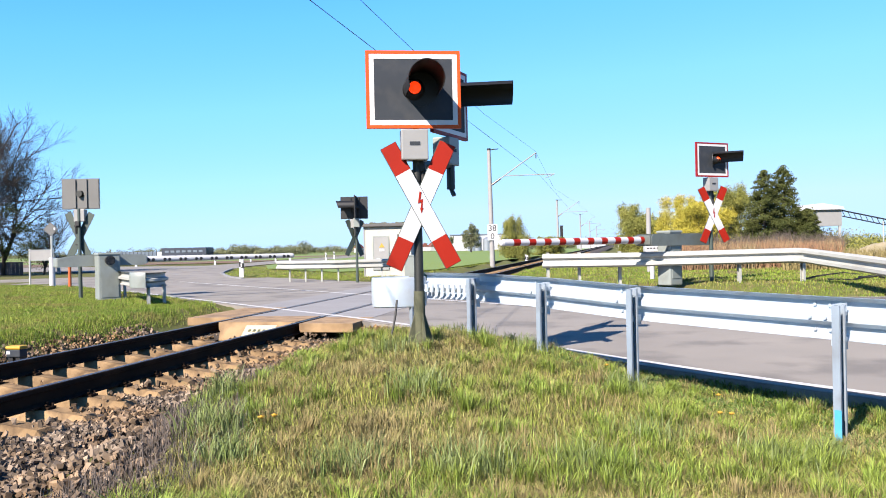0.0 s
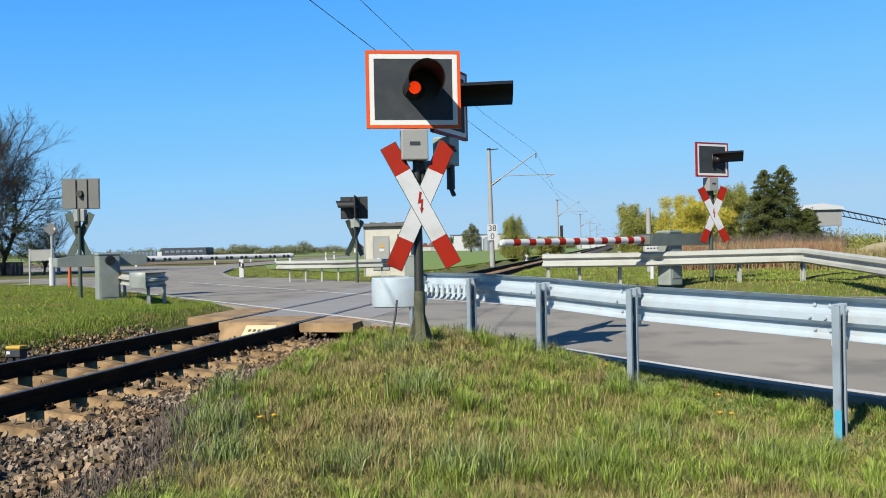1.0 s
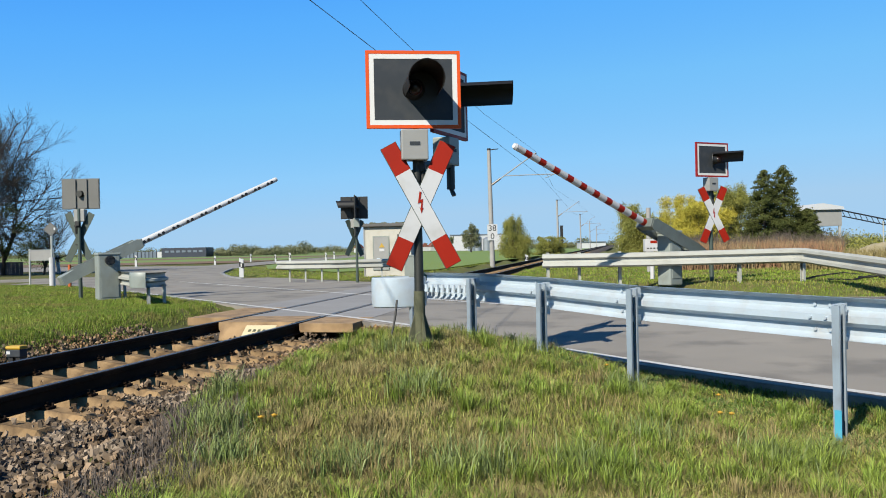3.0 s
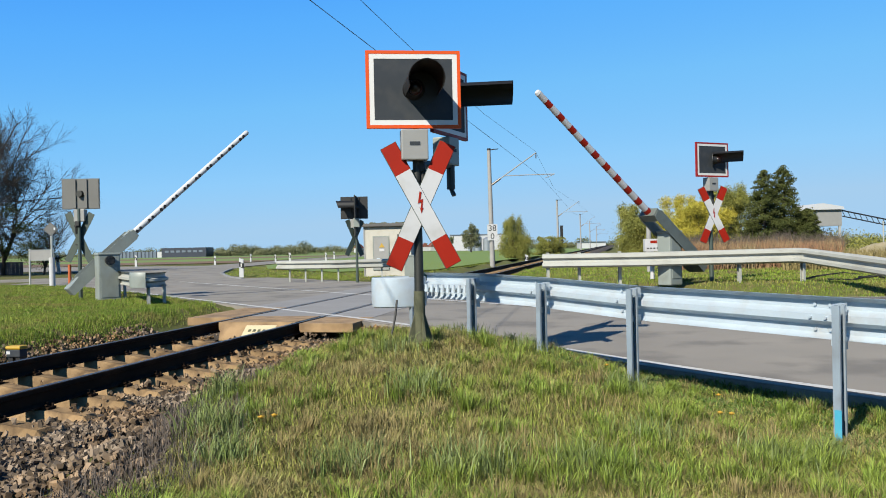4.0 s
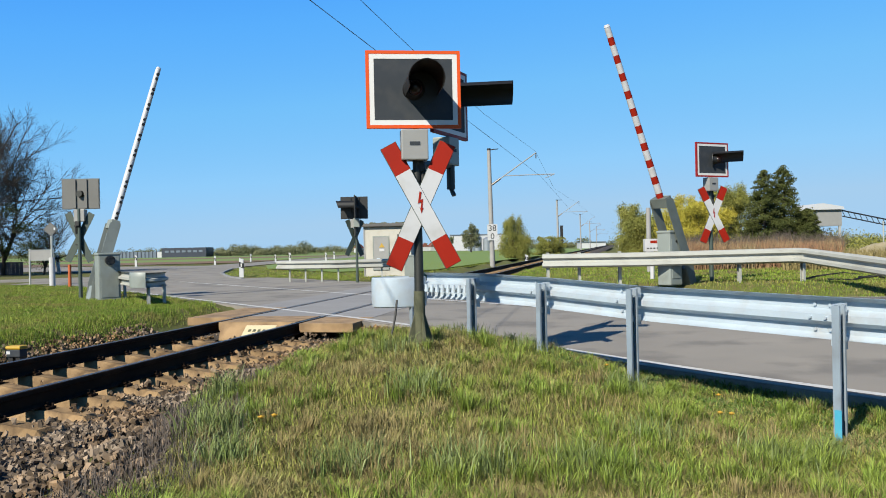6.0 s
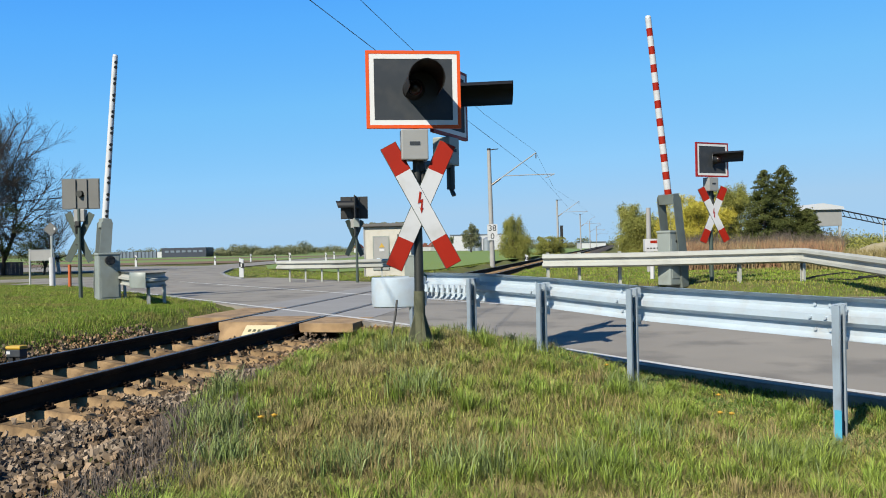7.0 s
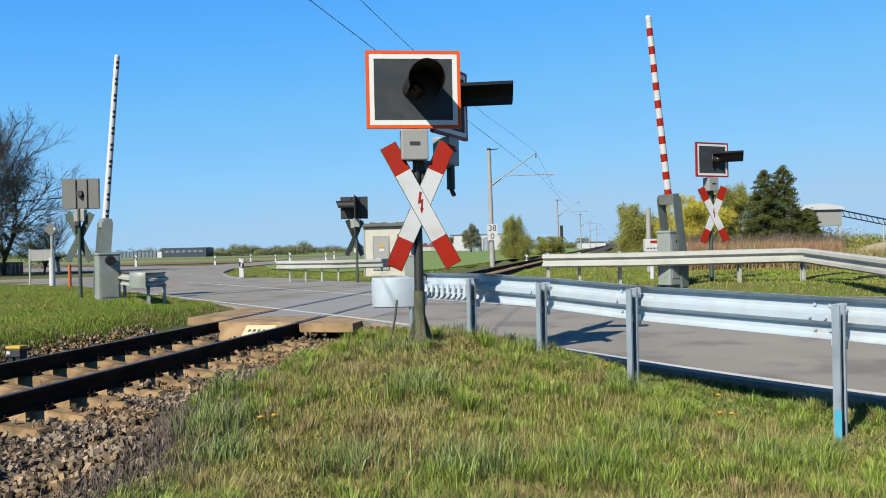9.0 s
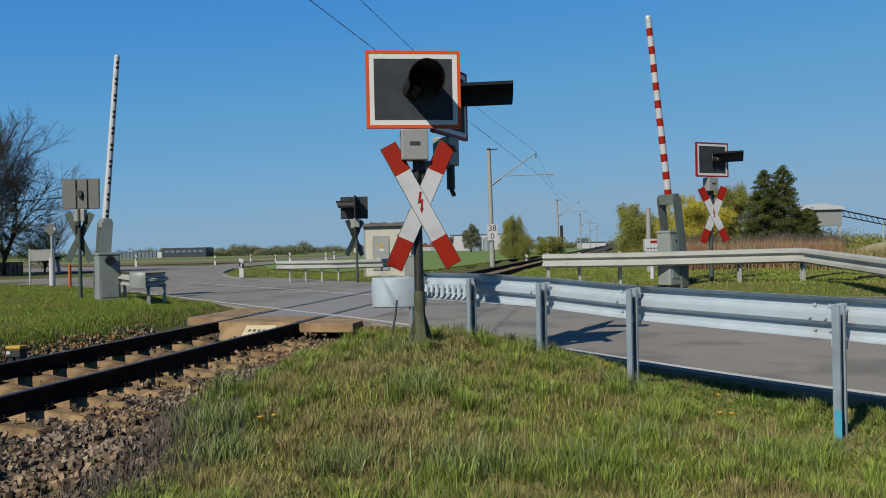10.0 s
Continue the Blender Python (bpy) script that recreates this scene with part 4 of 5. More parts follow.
part("door_frame", ring(0.66, 1.36, 0.04, 0.05, Matrix.Translation((0.68, -0.01, 0.94))), M_GREYPAINT, dr)
part("warning_sign", plate([(-0.11, 0), (0.11, 0), (0, 0.19)], 0.006, Matrix.Translation((0.72, -0.036, 1.16))), M_YELLOW, dr, "yellow warning triangle")
part("notice", box(0.2, 0.006, 0.10, Matrix.Translation((0.72, -0.034, 1.06))), M_WHITE, dr, "white notice")
part("handle", box(0.12, 0.03, 0.03, Matrix.Translation((0.58, -0.05, 0.72))), M_GALV, dr)
part("corner_strip", box(0.05, 0.05, 2.0, Matrix.Translation((0.0, 0.0, 1.0))), M_GREYBOX, hut)
part("vent", box(0.3, 0.02, 0.15, Matrix.Translation((1.5, -0.012, 1.6))), M_FELT, hut)

cabn = thing("cable_cabinet", pose(-1.32, 33.4, 0.0), "small grey-green cable cabinet beside the hut", "cabinet")
part("body", box(0.42, 0.3, 0.82, Matrix.Translation((0, 0, 0.41)), bevel=0.012), M_GREYPAINT, cabn)
part("lid", box(0.46, 0.34, 0.05, Matrix.Translation((0, 0, 0.84)), bevel=0.012), M_GREYPAINT, cabn)

mag = thing("track_magnet", pose(-5.46, 10.8, -0.14, 0, 0, -12) @ Matrix.Diagonal((0.55, 0.65, 0.75, 1)), "yellow-topped grey track magnet box on the ballast", "track equipment")
part("body", box(0.36, 0.22, 0.13, Matrix.Translation((0, 0, 0.10)), bevel=0.02), M_BLACKBOARD, mag)
part("cover", box(0.39, 0.24, 0.06, Matrix.Translation((0, 0, 0.195)), bevel=0.025), M_YELLOW, mag, "yellow cover")
part("foot", box(0.12, 0.16, 0.12, Matrix.Translation((-0.10, 0, 0.0))), M_BLACK, mag)
part("foot", box(0.12, 0.16, 0.12, Matrix.Translation((0.10, 0, 0.0))), M_BLACK, mag)
part("label_plate", box(0.10, 0.006, 0.05, Matrix.Translation((-0.12, -0.114, 0.11))), M_WHITE, mag)

# cable at the near signal's foot
cb = bmesh.new()
pts = [(-0.50, 9.0, 0.62), (-0.52, 8.98, 0.45), (-0.56, 8.95, 0.25), (-0.58, 8.9, 0.05)]
for a, b in zip(pts, pts[1:]):
    rod(a, b, 0.012, cb, 6)
tagged(part("ground_cable", cb, M_BLACK), "black cable running down into the grass", "cable")


# ---- delineators, signs, posts ----
def delineator(x, y, h=0.98, tilt=0.0, scale=1.0):
    z = ground_z(x, y)
    d = thing("delineator_post", pose(x, y, z - 0.05, 0, tilt, 0), "white plastic roadside delineator post with black band", "delineator post", "delineator posts")
    w = 0.12 * scale
    part("body", plate([(-w / 2, 0), (w / 2, 0), (w / 2, h), (-w / 2, h + 0.07)], 0.10, Matrix.Translation((0, -0.05, 0))), M_WHITE, d)
    b = part("black_band", plate([(-w / 2 - 0.004, h - 0.32), (w / 2 + 0.004, h - 0.40), (w / 2 + 0.004, h - 0.17), (-w / 2 - 0.004, h - 0.09)], 0.108, Matrix.Translation((0, -0.054, 0))), M_BLACK, d)
    part("reflector", box(0.045, 0.006, 0.16, Matrix.Translation((0, -0.057, h - 0.25))), M_REFLWHITE, b)


for x, y, h, tl, sc in ((-9.05, 38.0, 0.86, 0, 1.6), (-27.2, 75, 1.0, 1, 1.6), (-20.2, 75, 0.8, 1, 1.4), (-17.7, 89.5, 0.8, 0, 1.4), (-12.65, 70, 0.95, -1, 1.4), (-10.8, 78, 0.9, 0, 1.4),
                       (6.6, 67, 0.75, 0, 1.9), (-23.75, 52.4, 1.15, -7, 1.5), (-13.5, 105, 1.0, 0, 1.5), (-21.8, 96, 0.9, 0, 1.4)):
    delineator(x, y, h, tl, sc)

sp = thing("road_sign", pose(-13.85, 30.0, -0.05), "grey back of a diamond road sign on a slim pole", "road sign")
part("pole", cyl(0.035, 0.035, 2.3, segs=12), M_GALV_OLD, sp, smooth=True)
part("sleeve", cyl(0.10, 0.10, 1.12, segs=16), M_WHITE, sp, "white plastic sleeve", smooth=True)
part("sign_back", box(0.36, 0.02, 0.36, Matrix.Translation((0, -0.045, 2.12)) @ pose(0, 0, 0, 0, 45, 0)), M_BACKGREY, sp)
part("plate", box(0.05, 0.01, 0.09, Matrix.Translation((0.14, -0.07, 2.13))), M_WHITE, sp)

nb = thing("place_sign", pose(-15.65, 33.0, 0.0), "grey back of a rectangular board on two posts", "road sign")
part("board", box(0.85, 0.03, 0.40, Matrix.Translation((0.0, 0, 1.16)), bevel=0.004), M_GREYBOX, nb)
part("rim", ring(0.88, 0.43, 0.02, 0.05, Matrix.Translation((0, 0, 1.16))), M_GREYPAINT, nb)
for x in (-0.46, 0.46):
    part("post", cyl(0.035, 0.035, 1.4, Matrix.Translation((x, 0.02, 0)), segs=10), M_GALV_OLD, nb, smooth=True)

op = thing("marker_post", pose(-12.35, 28.0, -0.05), "bright orange plastic marker post in the grass", "marker post")
part("body", cyl(0.055, 0.05, 0.88, segs=12), M_ORANGEPOST, op, smooth=True)

rb = thing("notice_box", pose(4.93, 20.0, 0.3), "white notice box with red mark beside the barrier", "notice box")
part("body", box(0.36, 0.2, 0.30, Matrix.Translation((0, 0, 0.80)), bevel=0.008), M_WHITE, rb)
part("post", cyl(0.05, 0.05, 0.66, segs=10), M_WHITE, rb, smooth=True)
part("red_mark", box(0.16, 0.006, 0.06, Matrix.Translation((0.02, -0.104, 0.88))), M_RED, rb)
bars = bmesh.new()
for k in range(4):
    box(0.04, 0.006, 0.03, Matrix.Translation((-0.12 + 0.075 * k, -0.104, 0.73)), bars)
tagged(part("writing", bars, M_BLACK, rb, "dark writing as plain bars"), kind="stuff")
cp = thing("concrete_post", pose(6.15, 25.3, 0.15), "slim pale concrete post", "post")
part("body", cyl(0.075, 0.07, 2.05, segs=12), M_CONCRETE, cp, smooth=True)

# ---- distant buildings ----
M_NAVY = mat("dark_blue_cladding", (0.035, 0.05, 0.09), (0.03, 0.04, 0.07), 0.5, scale=0.2, fine=2, bump=0)
M_GLASSGREY = mat("grey_blue_cladding", (0.26, 0.32, 0.40), (0.20, 0.25, 0.32), 0.4, scale=0.3, fine=2, bump=0)
M_PALEHALL = mat("white_hall_cladding", (0.80, 0.82, 0.84), (0.74, 0.76, 0.78), 0.6, scale=0.1, fine=1, bump=0)
M_SILO = mat("silo_steel", (0.55, 0.60, 0.66), (0.45, 0.50, 0.56), 0.4, 0.4, scale=0.4, fine=3, bump=0)
M_TILE = mat("roof_tile_far", (0.30, 0.10, 0.06), (0.24, 0.08, 0.05), 0.8, scale=0.3, fine=2, bump=0)

hb1 = thing("office_building", pose(-128.5, 420, -2.3), "dark blue flat-roofed office building beyond the fields", "building")
part("wall", box(22, 14, 5.4, Matrix.Translation((0, 7, 2.7))), M_NAVY, hb1)
part("base", box(22.2, 0.3, 0.6, Matrix.Translation((0, -0.1, 0.3))), M_GLASSGREY, hb1, "pale ground-floor strip")
part("annex", box(3, 10, 3.6, Matrix.Translation((-12.0, 6, 1.8))), M_PALEHALL, hb1, "white annex")
for k in range(7):
    part("window", box(1.8, 0.1, 1.0, Matrix.Translation((-8.4 + 2.8 * k, -0.08, 3.6))), M_GLASSGREY, hb1)
hb2 = thing("greenhouse_hall", pose(-165, 445, -2.3), "long low glazed grey hall beyond the fields", "building")
part("wall", box(36, 14, 3.8, Matrix.Translation((4, 7, 1.9))), M_GLASSGREY, hb2)
for k in range(18):
    part("rib", box(0.35, 0.2, 4.0, Matrix.Translation((-13.5 + 2.0 * k, -0.1, 2.0))), M_NAVY, hb2)
hb3 = thing("white_hall", pose(24.5, 600, -2.4), "long white industrial hall beyond the crop field", "building")
part("wall", box(38, 30, 11, Matrix.Translation((0, 15, 5.5))), M_PALEHALL, hb3)
part("roof", box(38.5, 31, 0.6, Matrix.Translation((0, 15, 11.3))), M_GLASSGREY, hb3)
for x, h in ((19.6, 8.0), (25.0, 7.0), (16.5, 6.0)):
    sl = thing("silo", pose(x, 480, -2.2), "round steel silo before a white hall", "silo", "silos")
    part("body", cyl(2.4, 2.4, h, segs=20), M_SILO, sl, smooth=True)
    part("roof", cyl(2.5, 0.3, 1.2, Matrix.Translation((0, 0, h)), segs=20), M_SILO, sl)
for i, (x, w, h) in enumerate(((92, 16, 4), (116, 12, 3.5), (134, 8, 9))):
    hz = thing("industrial_building", pose(x, 520, -2.3), "pale distant industrial building beyond the track", "building", "distant works")
    part("wall", box(w, 12, h, Matrix.Translation((0, 6, h / 2))), M_PALEHALL, hz)
    part("roof", box(w + 0.5, 13, 0.5, Matrix.Translation((0, 6, h + 0.2))), M_GLASSGREY, hz)
rngv = random.Random(8)
for i in range(13):
    x = -74 + 6.5 * i + rngv.uniform(-2, 2)
    y = 700 + rngv.uniform(-30, 30)
    hs = thing("village_house", pose(x, y, -2.5, 0, 0, rngv.uniform(-30, 30)), "small distant village house with red roof", "house", "village houses")
    part("wall", box(6, 7, 3.6, Matrix.Translation((0, 0, 1.8))), M_PALEHALL, hs)
    rf = plate([(-3.4, 3.5), (3.4, 3.5), (0, 6.8)], 7.4, Matrix.Translation((0, -3.7, 0)))
    part("roof", rf, M_TILE, hs)

# gravel works at the edge: hopper and conveyor
hp = thing("hopper_building", pose(27.3, 60, -0.1), "grey sheet-metal hopper on legs with a pale roof", "industrial building")
part("body", box(1.75, 3.0, 1.15, Matrix.Translation((0.1, 1.5, 2.72))), M_GREYBOX, hp)
rf = plate([(-1.15, 3.30), (1.1, 3.30), (1.0, 3.5), (-0.4, 3.75), (-0.9, 3.72)], 3.4, Matrix.Translation((0, -0.2, 0)))
part("roof", rf, M_PALEHALL, hp, "pale sheet roof")
for x in (-0.8, 0.85):
    part("leg", box(0.14, 0.14, 2.6, Matrix.Translation((x, 0.1, 1.0))), M_GALV_OLD, hp)
cv = thing("conveyor", pose(28.3, 60, 3.0), "steel truss conveyor sloping down from a hopper", "conveyor")
part("top_rail", rod((0, 0, 0.12), (9, 0, -1.9), 0.05), M_BLACK, cv)
part("bottom_rail", rod((0, 0, -0.28), (9, 0, -2.3), 0.04), M_BLACK, cv)
for k in range(22):
    xx = 0.41 * k
    zz = 0.12 - 2.02 * xx / 9
    part("lattice", rod((xx, 0, zz), (xx + 0.2, 0, zz - 0.42), 0.025, None, 5), M_BLACK, cv)
part("leg", rod((2.9, 0, -0.7), (2.9, 0, -3.2), 0.05), M_GALV_OLD, cv)

sd = bmesh.new()
bmesh.ops.create_grid(sd, x_segments=40, y_segments=20, size=1)
for v in sd.verts:
    u = v.co.copy()
    k = max(0, 1 - (u.x ** 2 + u.y ** 2))
    v.co = Vector((18.5 + u.x * 2.8, 33 + u.y * 2.0, 0.15 + 1.1 * k ** 0.7 * (0.85 + 0.3 * noise.noise((u.x * 3, u.y * 3, 1)))))
M_SAND = mat("pale_sand", (0.52, 0.44, 0.28), (0.42, 0.35, 0.21), 0.95, scale=2, fine=30, bump=0.4, c3=(0.40, 0.36, 0.2), c3_scale=2, c3_at=0.6)
tagged(part("sand_heap", sd, M_SAND, smooth=True), "low heap of pale sand with weeds beside the lane", "sand heap")

dw = thing("garden_fence", pose(-26.6, 50.0, -0.2), "dark closed wooden fence under the bare trees", "fence")
for k in range(16):
    part("board", box(0.22, 0.03, 0.95, Matrix.Translation((-1.9 + 0.24 * k, 0, 0.5))), M_NAVY, dw)

# cut branches lying on the far verge
rngb = random.Random(17)
for k in range(7):
    x, y = 8.2 + 0.42 * k, 17.9 + rngb.uniform(-0.3, 0.5)
    z = ground_z(x, y) + 0.05
    bh = bmesh.new()
    p = Vector((x - 0.5, y, z))
    for i in range(4):
        q = p + Vector((0.28, rngb.uniform(-0.12, 0.12), rngb.uniform(-0.04, 0.06)))
        rod(p, q, 0.022 - 0.004 * i, bh, 6, 0.018 - 0.004 * i)
        p = q
    tagged(part("fallen_branch", bh, M_BLACK), "dark cut branch lying in the grass", "branch", "fallen branches")
# ---- vegetation ----
def mesh_np(name, V, F, material):
    me = bpy.data.meshes.new(name)
    V = np.asarray(V, np.float32)
    me.vertices.add(len(V))
    me.vertices.foreach_set("co", V.ravel())
    loops = np.concatenate([np.asarray(f, np.int32).ravel() for f in F])
    sizes = np.concatenate([np.full(len(f), np.asarray(f).shape[1], np.int32) for f in F])
    me.loops.add(len(loops))
    me.loops.foreach_set("vertex_index", loops)
    me.polygons.add(len(sizes))
    starts = np.concatenate([[0], np.cumsum(sizes)[:-1]]).astype(np.int32)
    me.polygons.foreach_set("loop_start", starts)
    me.update(calc_edges=True)
    me.validate()
    me.materials.append(material)
    return me


JUNCTION = [right + left[::-1] for right, left in LANES]


def inside(x, y, poly):
    r = False
    j = len(poly) - 1
    for i in range(len(poly)):
        xi, yi = poly[i]
        xj, yj = poly[j]
        if (yi > y) != (yj > y) and x < (xj - xi) * (y - yi) / (yj - yi) + xi:
            r = not r
        j = i
    return r


def paved(x, y, edge=0.14):
    s, t = road_st(x, y)
    if S_NEAR - edge < s < S_FAR + 0.2 and t > -34:
        return True
    return y > 19 and any(inside(x, y, q) for q in JUNCTION)


def blades(P, H, Wd, lean, rng, bend=0.5):
    """Grass blades at P (n, 3): tapered strips of two quads and a tip, each an island."""
    n = len(P)
    a = rng.uniform(0, 2 * np.pi, n)
    side = np.stack([np.cos(a), np.sin(a), np.zeros(n)], 1) * (Wd / 2)[:, None]
    b = rng.uniform(0, 2 * np.pi, n)
    out = np.stack([np.cos(b), np.sin(b), np.zeros(n)], 1) * (H * lean * rng.uniform(0.2, 1.0, n))[:, None]
    up = np.zeros((n, 3))
    up[:, 2] = H
    base = P - np.array([0, 0, 0.02])
    mid = P + up * 0.55 + out * 0.35
    tip = P + up * (1 - 0.25 * np.clip(lean, 0, 1))[:, None] * 1.0 + out
    V = np.stack([base - side, base + side, mid + side * 0.8, mid - side * 0.8, tip], 1).reshape(-1, 3)
    k = np.arange(n)[:, None] * 5
    return V, [k + np.array([[0, 1, 2, 3]]), k + np.array([[3, 2, 4]])]


def scatter(n, draw, rng):
    out = []
    while len(out) < n:
        x, y = draw()
        if paved(x, y):
            continue
        out.append((x, y))
    return out


def grass_patch(name, pts, h, w, lean, material, label, seed, clump=True, straw=None):
    rng = np.random.default_rng(seed)
    P, Hs = [], []
    for x, y in pts:
        c = noise.noise((x * 1.3, y * 1.3, 7)) * 0.6 + noise.noise((x * 4.5, y * 4.5, 2)) * 0.5
        if clump and c < -0.28 and rng.random() < 0.75:
            continue
        P.append((x, y, ground_z(x, y)))
        Hs.append(max(0.35, 0.85 + 0.75 * c))
    P = np.array(P)
    n = len(P)
    H = np.array(Hs) * rng.uniform(0.45, 1.25, n) * h
    Wd = rng.uniform(0.6, 1.3, n) * w
    ln = rng.uniform(0.25, 1.0, n) * lean
    V, F = blades(P, H, Wd, ln, rng)
    tagged(new(name, mesh_np(name, V, F, material)), label, "grass", kind="stuff")


rg = random.Random(11)


def near_point():
    while True:
        y = 3.3 + 10.5 * rg.random() ** 1.7
        x = rg.uniform(-0.56, 0.56) * y + rg.uniform(-0.2, 0.2)
        s, t = road_st(x, y)
        if s > S_NEAR - (0.15 + 0.12 * rg.random() if t < -8.6 else 0.10 + 0.1 * rg.random()):
            continue
        # worn and mown strip along the guard rail
        if t > -8.6 and s > 5.5 + 0.5 * noise.noise((x * 1.1, y * 1.1, 9)) and rg.random() < 0.4:
            continue
        d = lateral(x, y)
        lim = 2.25 + 0.25 * noise.noise((x * 0.8, y * 0.8, 4)) - 0.7 * smooth01(8, 12.5, y) + 0.95 * (1 - smooth01(4.6, 7.6, y))
        if d > lim + 0.25 * rg.random():
            return x, y


def left_point():
    while True:
        y = rg.uniform(10, 33)
        x = rg.uniform(-0.56 * y, -2)
        d = lateral(x, y)
        s, t = road_st(x, y)
        if d < -2.15 - 0.3 * rg.random() and s < S_NEAR - 0.5 - 0.2 * rg.random():
            return x, y


def far_point():
    while True:
        y = 13 + 45 * rg.random() ** 1.4
        x = rg.uniform(-0.5, 0.6) * y
        d = lateral(x, y)
        s, t = road_st(x, y)
        if s > S_FAR + 0.35 and abs(d) > 2.6:
            return x, y


grass_patch("grass", scatter(125000, near_point, rg), 0.10, 0.0055, 1.35, M_GRASS, "tufted spring grass on the verge, green and partly dry", 1)
grass_patch("dry_grass", scatter(85000, near_point, rg), 0.10, 0.0045, 1.8, M_STRAW, "dry straw-coloured grass stalks among the green", 2, clump=False)
grass_patch("grass", scatter(150000, left_point, rg), 0.085, 0.007, 1.2, M_GRASS_FRESH, "green spring grass on the bank beyond the track", 3)
grass_patch("dry_grass", scatter(22000, left_point, rg), 0.08, 0.008, 1.2, M_STRAW, "dry grass stalks on the bank beyond the track", 4, clump=False)
grass_patch("grass", scatter(150000, far_point, rg), 0.075, 0.011, 1.1, M_GRASS_FRESH, "green grass on the far verge", 5)
grass_patch("dry_grass", scatter(40000, far_point, rg), 0.075, 0.010, 1.5, M_STRAW, "dry grass on the far verge", 6, clump=False)



def round_point():
    while True:
        x, y = rg.uniform(-16, 14), rg.uniform(-11, 16)
        if y > 3.2 and abs(x) < 0.56 * y:
            continue
        if abs(lateral(x, y)) > 2.5:
            return x, y


grass_patch("grass", scatter(36000, round_point, rg), 0.11, 0.014, 1.0, M_GRASS, "rough spring grass on the open verge", 15)

# grey dead stalks where the grass meets the ballast
M_DEAD = mat("grey_dead_stalks", (0.20, 0.165, 0.14), (0.15, 0.12, 0.10), 0.9, scale=3, fine=8, bump=0, island=0.4)


def edge_point():
    while True:
        y = 3.6 + 4.5 * rg.random()
        x = -0.52 * y + rg.uniform(0, 0.4) * y
        d = lateral(x, y)
        e = 2.1 + 0.85 * (1 - smooth01(4.6, 7.6, y))
        if e < d < e + 0.65:
            return x, y


grass_patch("dead_stalks", scatter(5200, edge_point, rg), 0.13, 0.005, 0.7, M_DEAD, "grey dead stalks along the ballast edge", 9, clump=False)

# low broad-leaved weeds in the mown strip by the guard rail
M_WEED = mat("dark_green_weeds", (0.10, 0.20, 0.025), (0.17, 0.27, 0.04), 0.55, scale=2, fine=9, bump=0, island=0.35, spec=0.3)


def weed_point():
    while True:
        x, y = rg.uniform(1.0, 4.2), rg.uniform(3.4, 10.5)
        s, t = road_st(x, y)
        if S_NEAR - 1.5 < s < S_NEAR - 0.14 and noise.noise((x * 1.6, y * 1.6, 5)) > -0.12:
            return x, y


grass_patch("weeds", scatter(16000, weed_point, rg), 0.075, 0.015, 1.9, M_WEED, "low dark green weeds along the road edge", 16, clump=False)

# tall tufts
M_TUFT = mat("fresh_grass_tuft", (0.19, 0.28, 0.05), (0.27, 0.33, 0.09), 0.6, scale=3, fine=9, bump=0, island=0.4)


def tuft(x, y, n, h, spread, seed, w=0.006, material=None, label="tall loose tuft of grass in the verge"):
    rng = np.random.default_rng(seed)
    P = np.array([(x + rng.normal(0, spread), y + rng.normal(0, spread), 0) for _ in range(n)])
    for p in P:
        p[2] = ground_z(p[0], p[1])
    V, F = blades(P, rng.uniform(0.5, 1.1, n) * h, np.full(n, w), rng.uniform(0.3, 0.9, n), rng)
    tagged(new("grass_tuft", mesh_np("grass_tuft", V, F, material or M_TUFT)), label, "grass tuft", "grass tufts", "stuff")


for i, (x, y, n, h, sp_) in enumerate(((-1.85, 6.9, 260, 0.30, 0.09), (-1.5, 5.5, 320, 0.28, 0.10), (-1.3, 4.9, 240, 0.27, 0.09), (0.12, 4.45, 340, 0.30, 0.12), (-0.55, 4.6, 260, 0.26, 0.12),
                                       (0.75, 4.5, 260, 0.24, 0.12), (1.45, 6.9, 220, 0.24, 0.10), (0.9, 8.6, 220, 0.24, 0.12), (-0.2, 6.4, 260, 0.25, 0.14), (1.25, 5.2, 240, 0.24, 0.12), (-0.5, 8.1, 220, 0.22, 0.12), (1.9, 4.9, 240, 0.26, 0.12), (0.3, 10.3, 240, 0.24, 0.15), (2.45, 5.4, 160, 0.22, 0.08))):
    tuft(x, y, n, h, sp_, 40 + i)

for i, (x, y, n, h, sp_) in enumerate(((0.42, 4.75, 220, 0.20, 0.12), (-0.35, 5.4, 160, 0.18, 0.12), (1.05, 6.1, 160, 0.17, 0.12), (-0.75, 6.9, 140, 0.17, 0.12), (0.6, 7.6, 140, 0.15, 0.12), (1.75, 5.6, 140, 0.16, 0.10))):
    tuft(x, y, n, h, sp_, 80 + i, 0.005, M_STRAW, "dry straw-coloured tuft of grass in the verge")

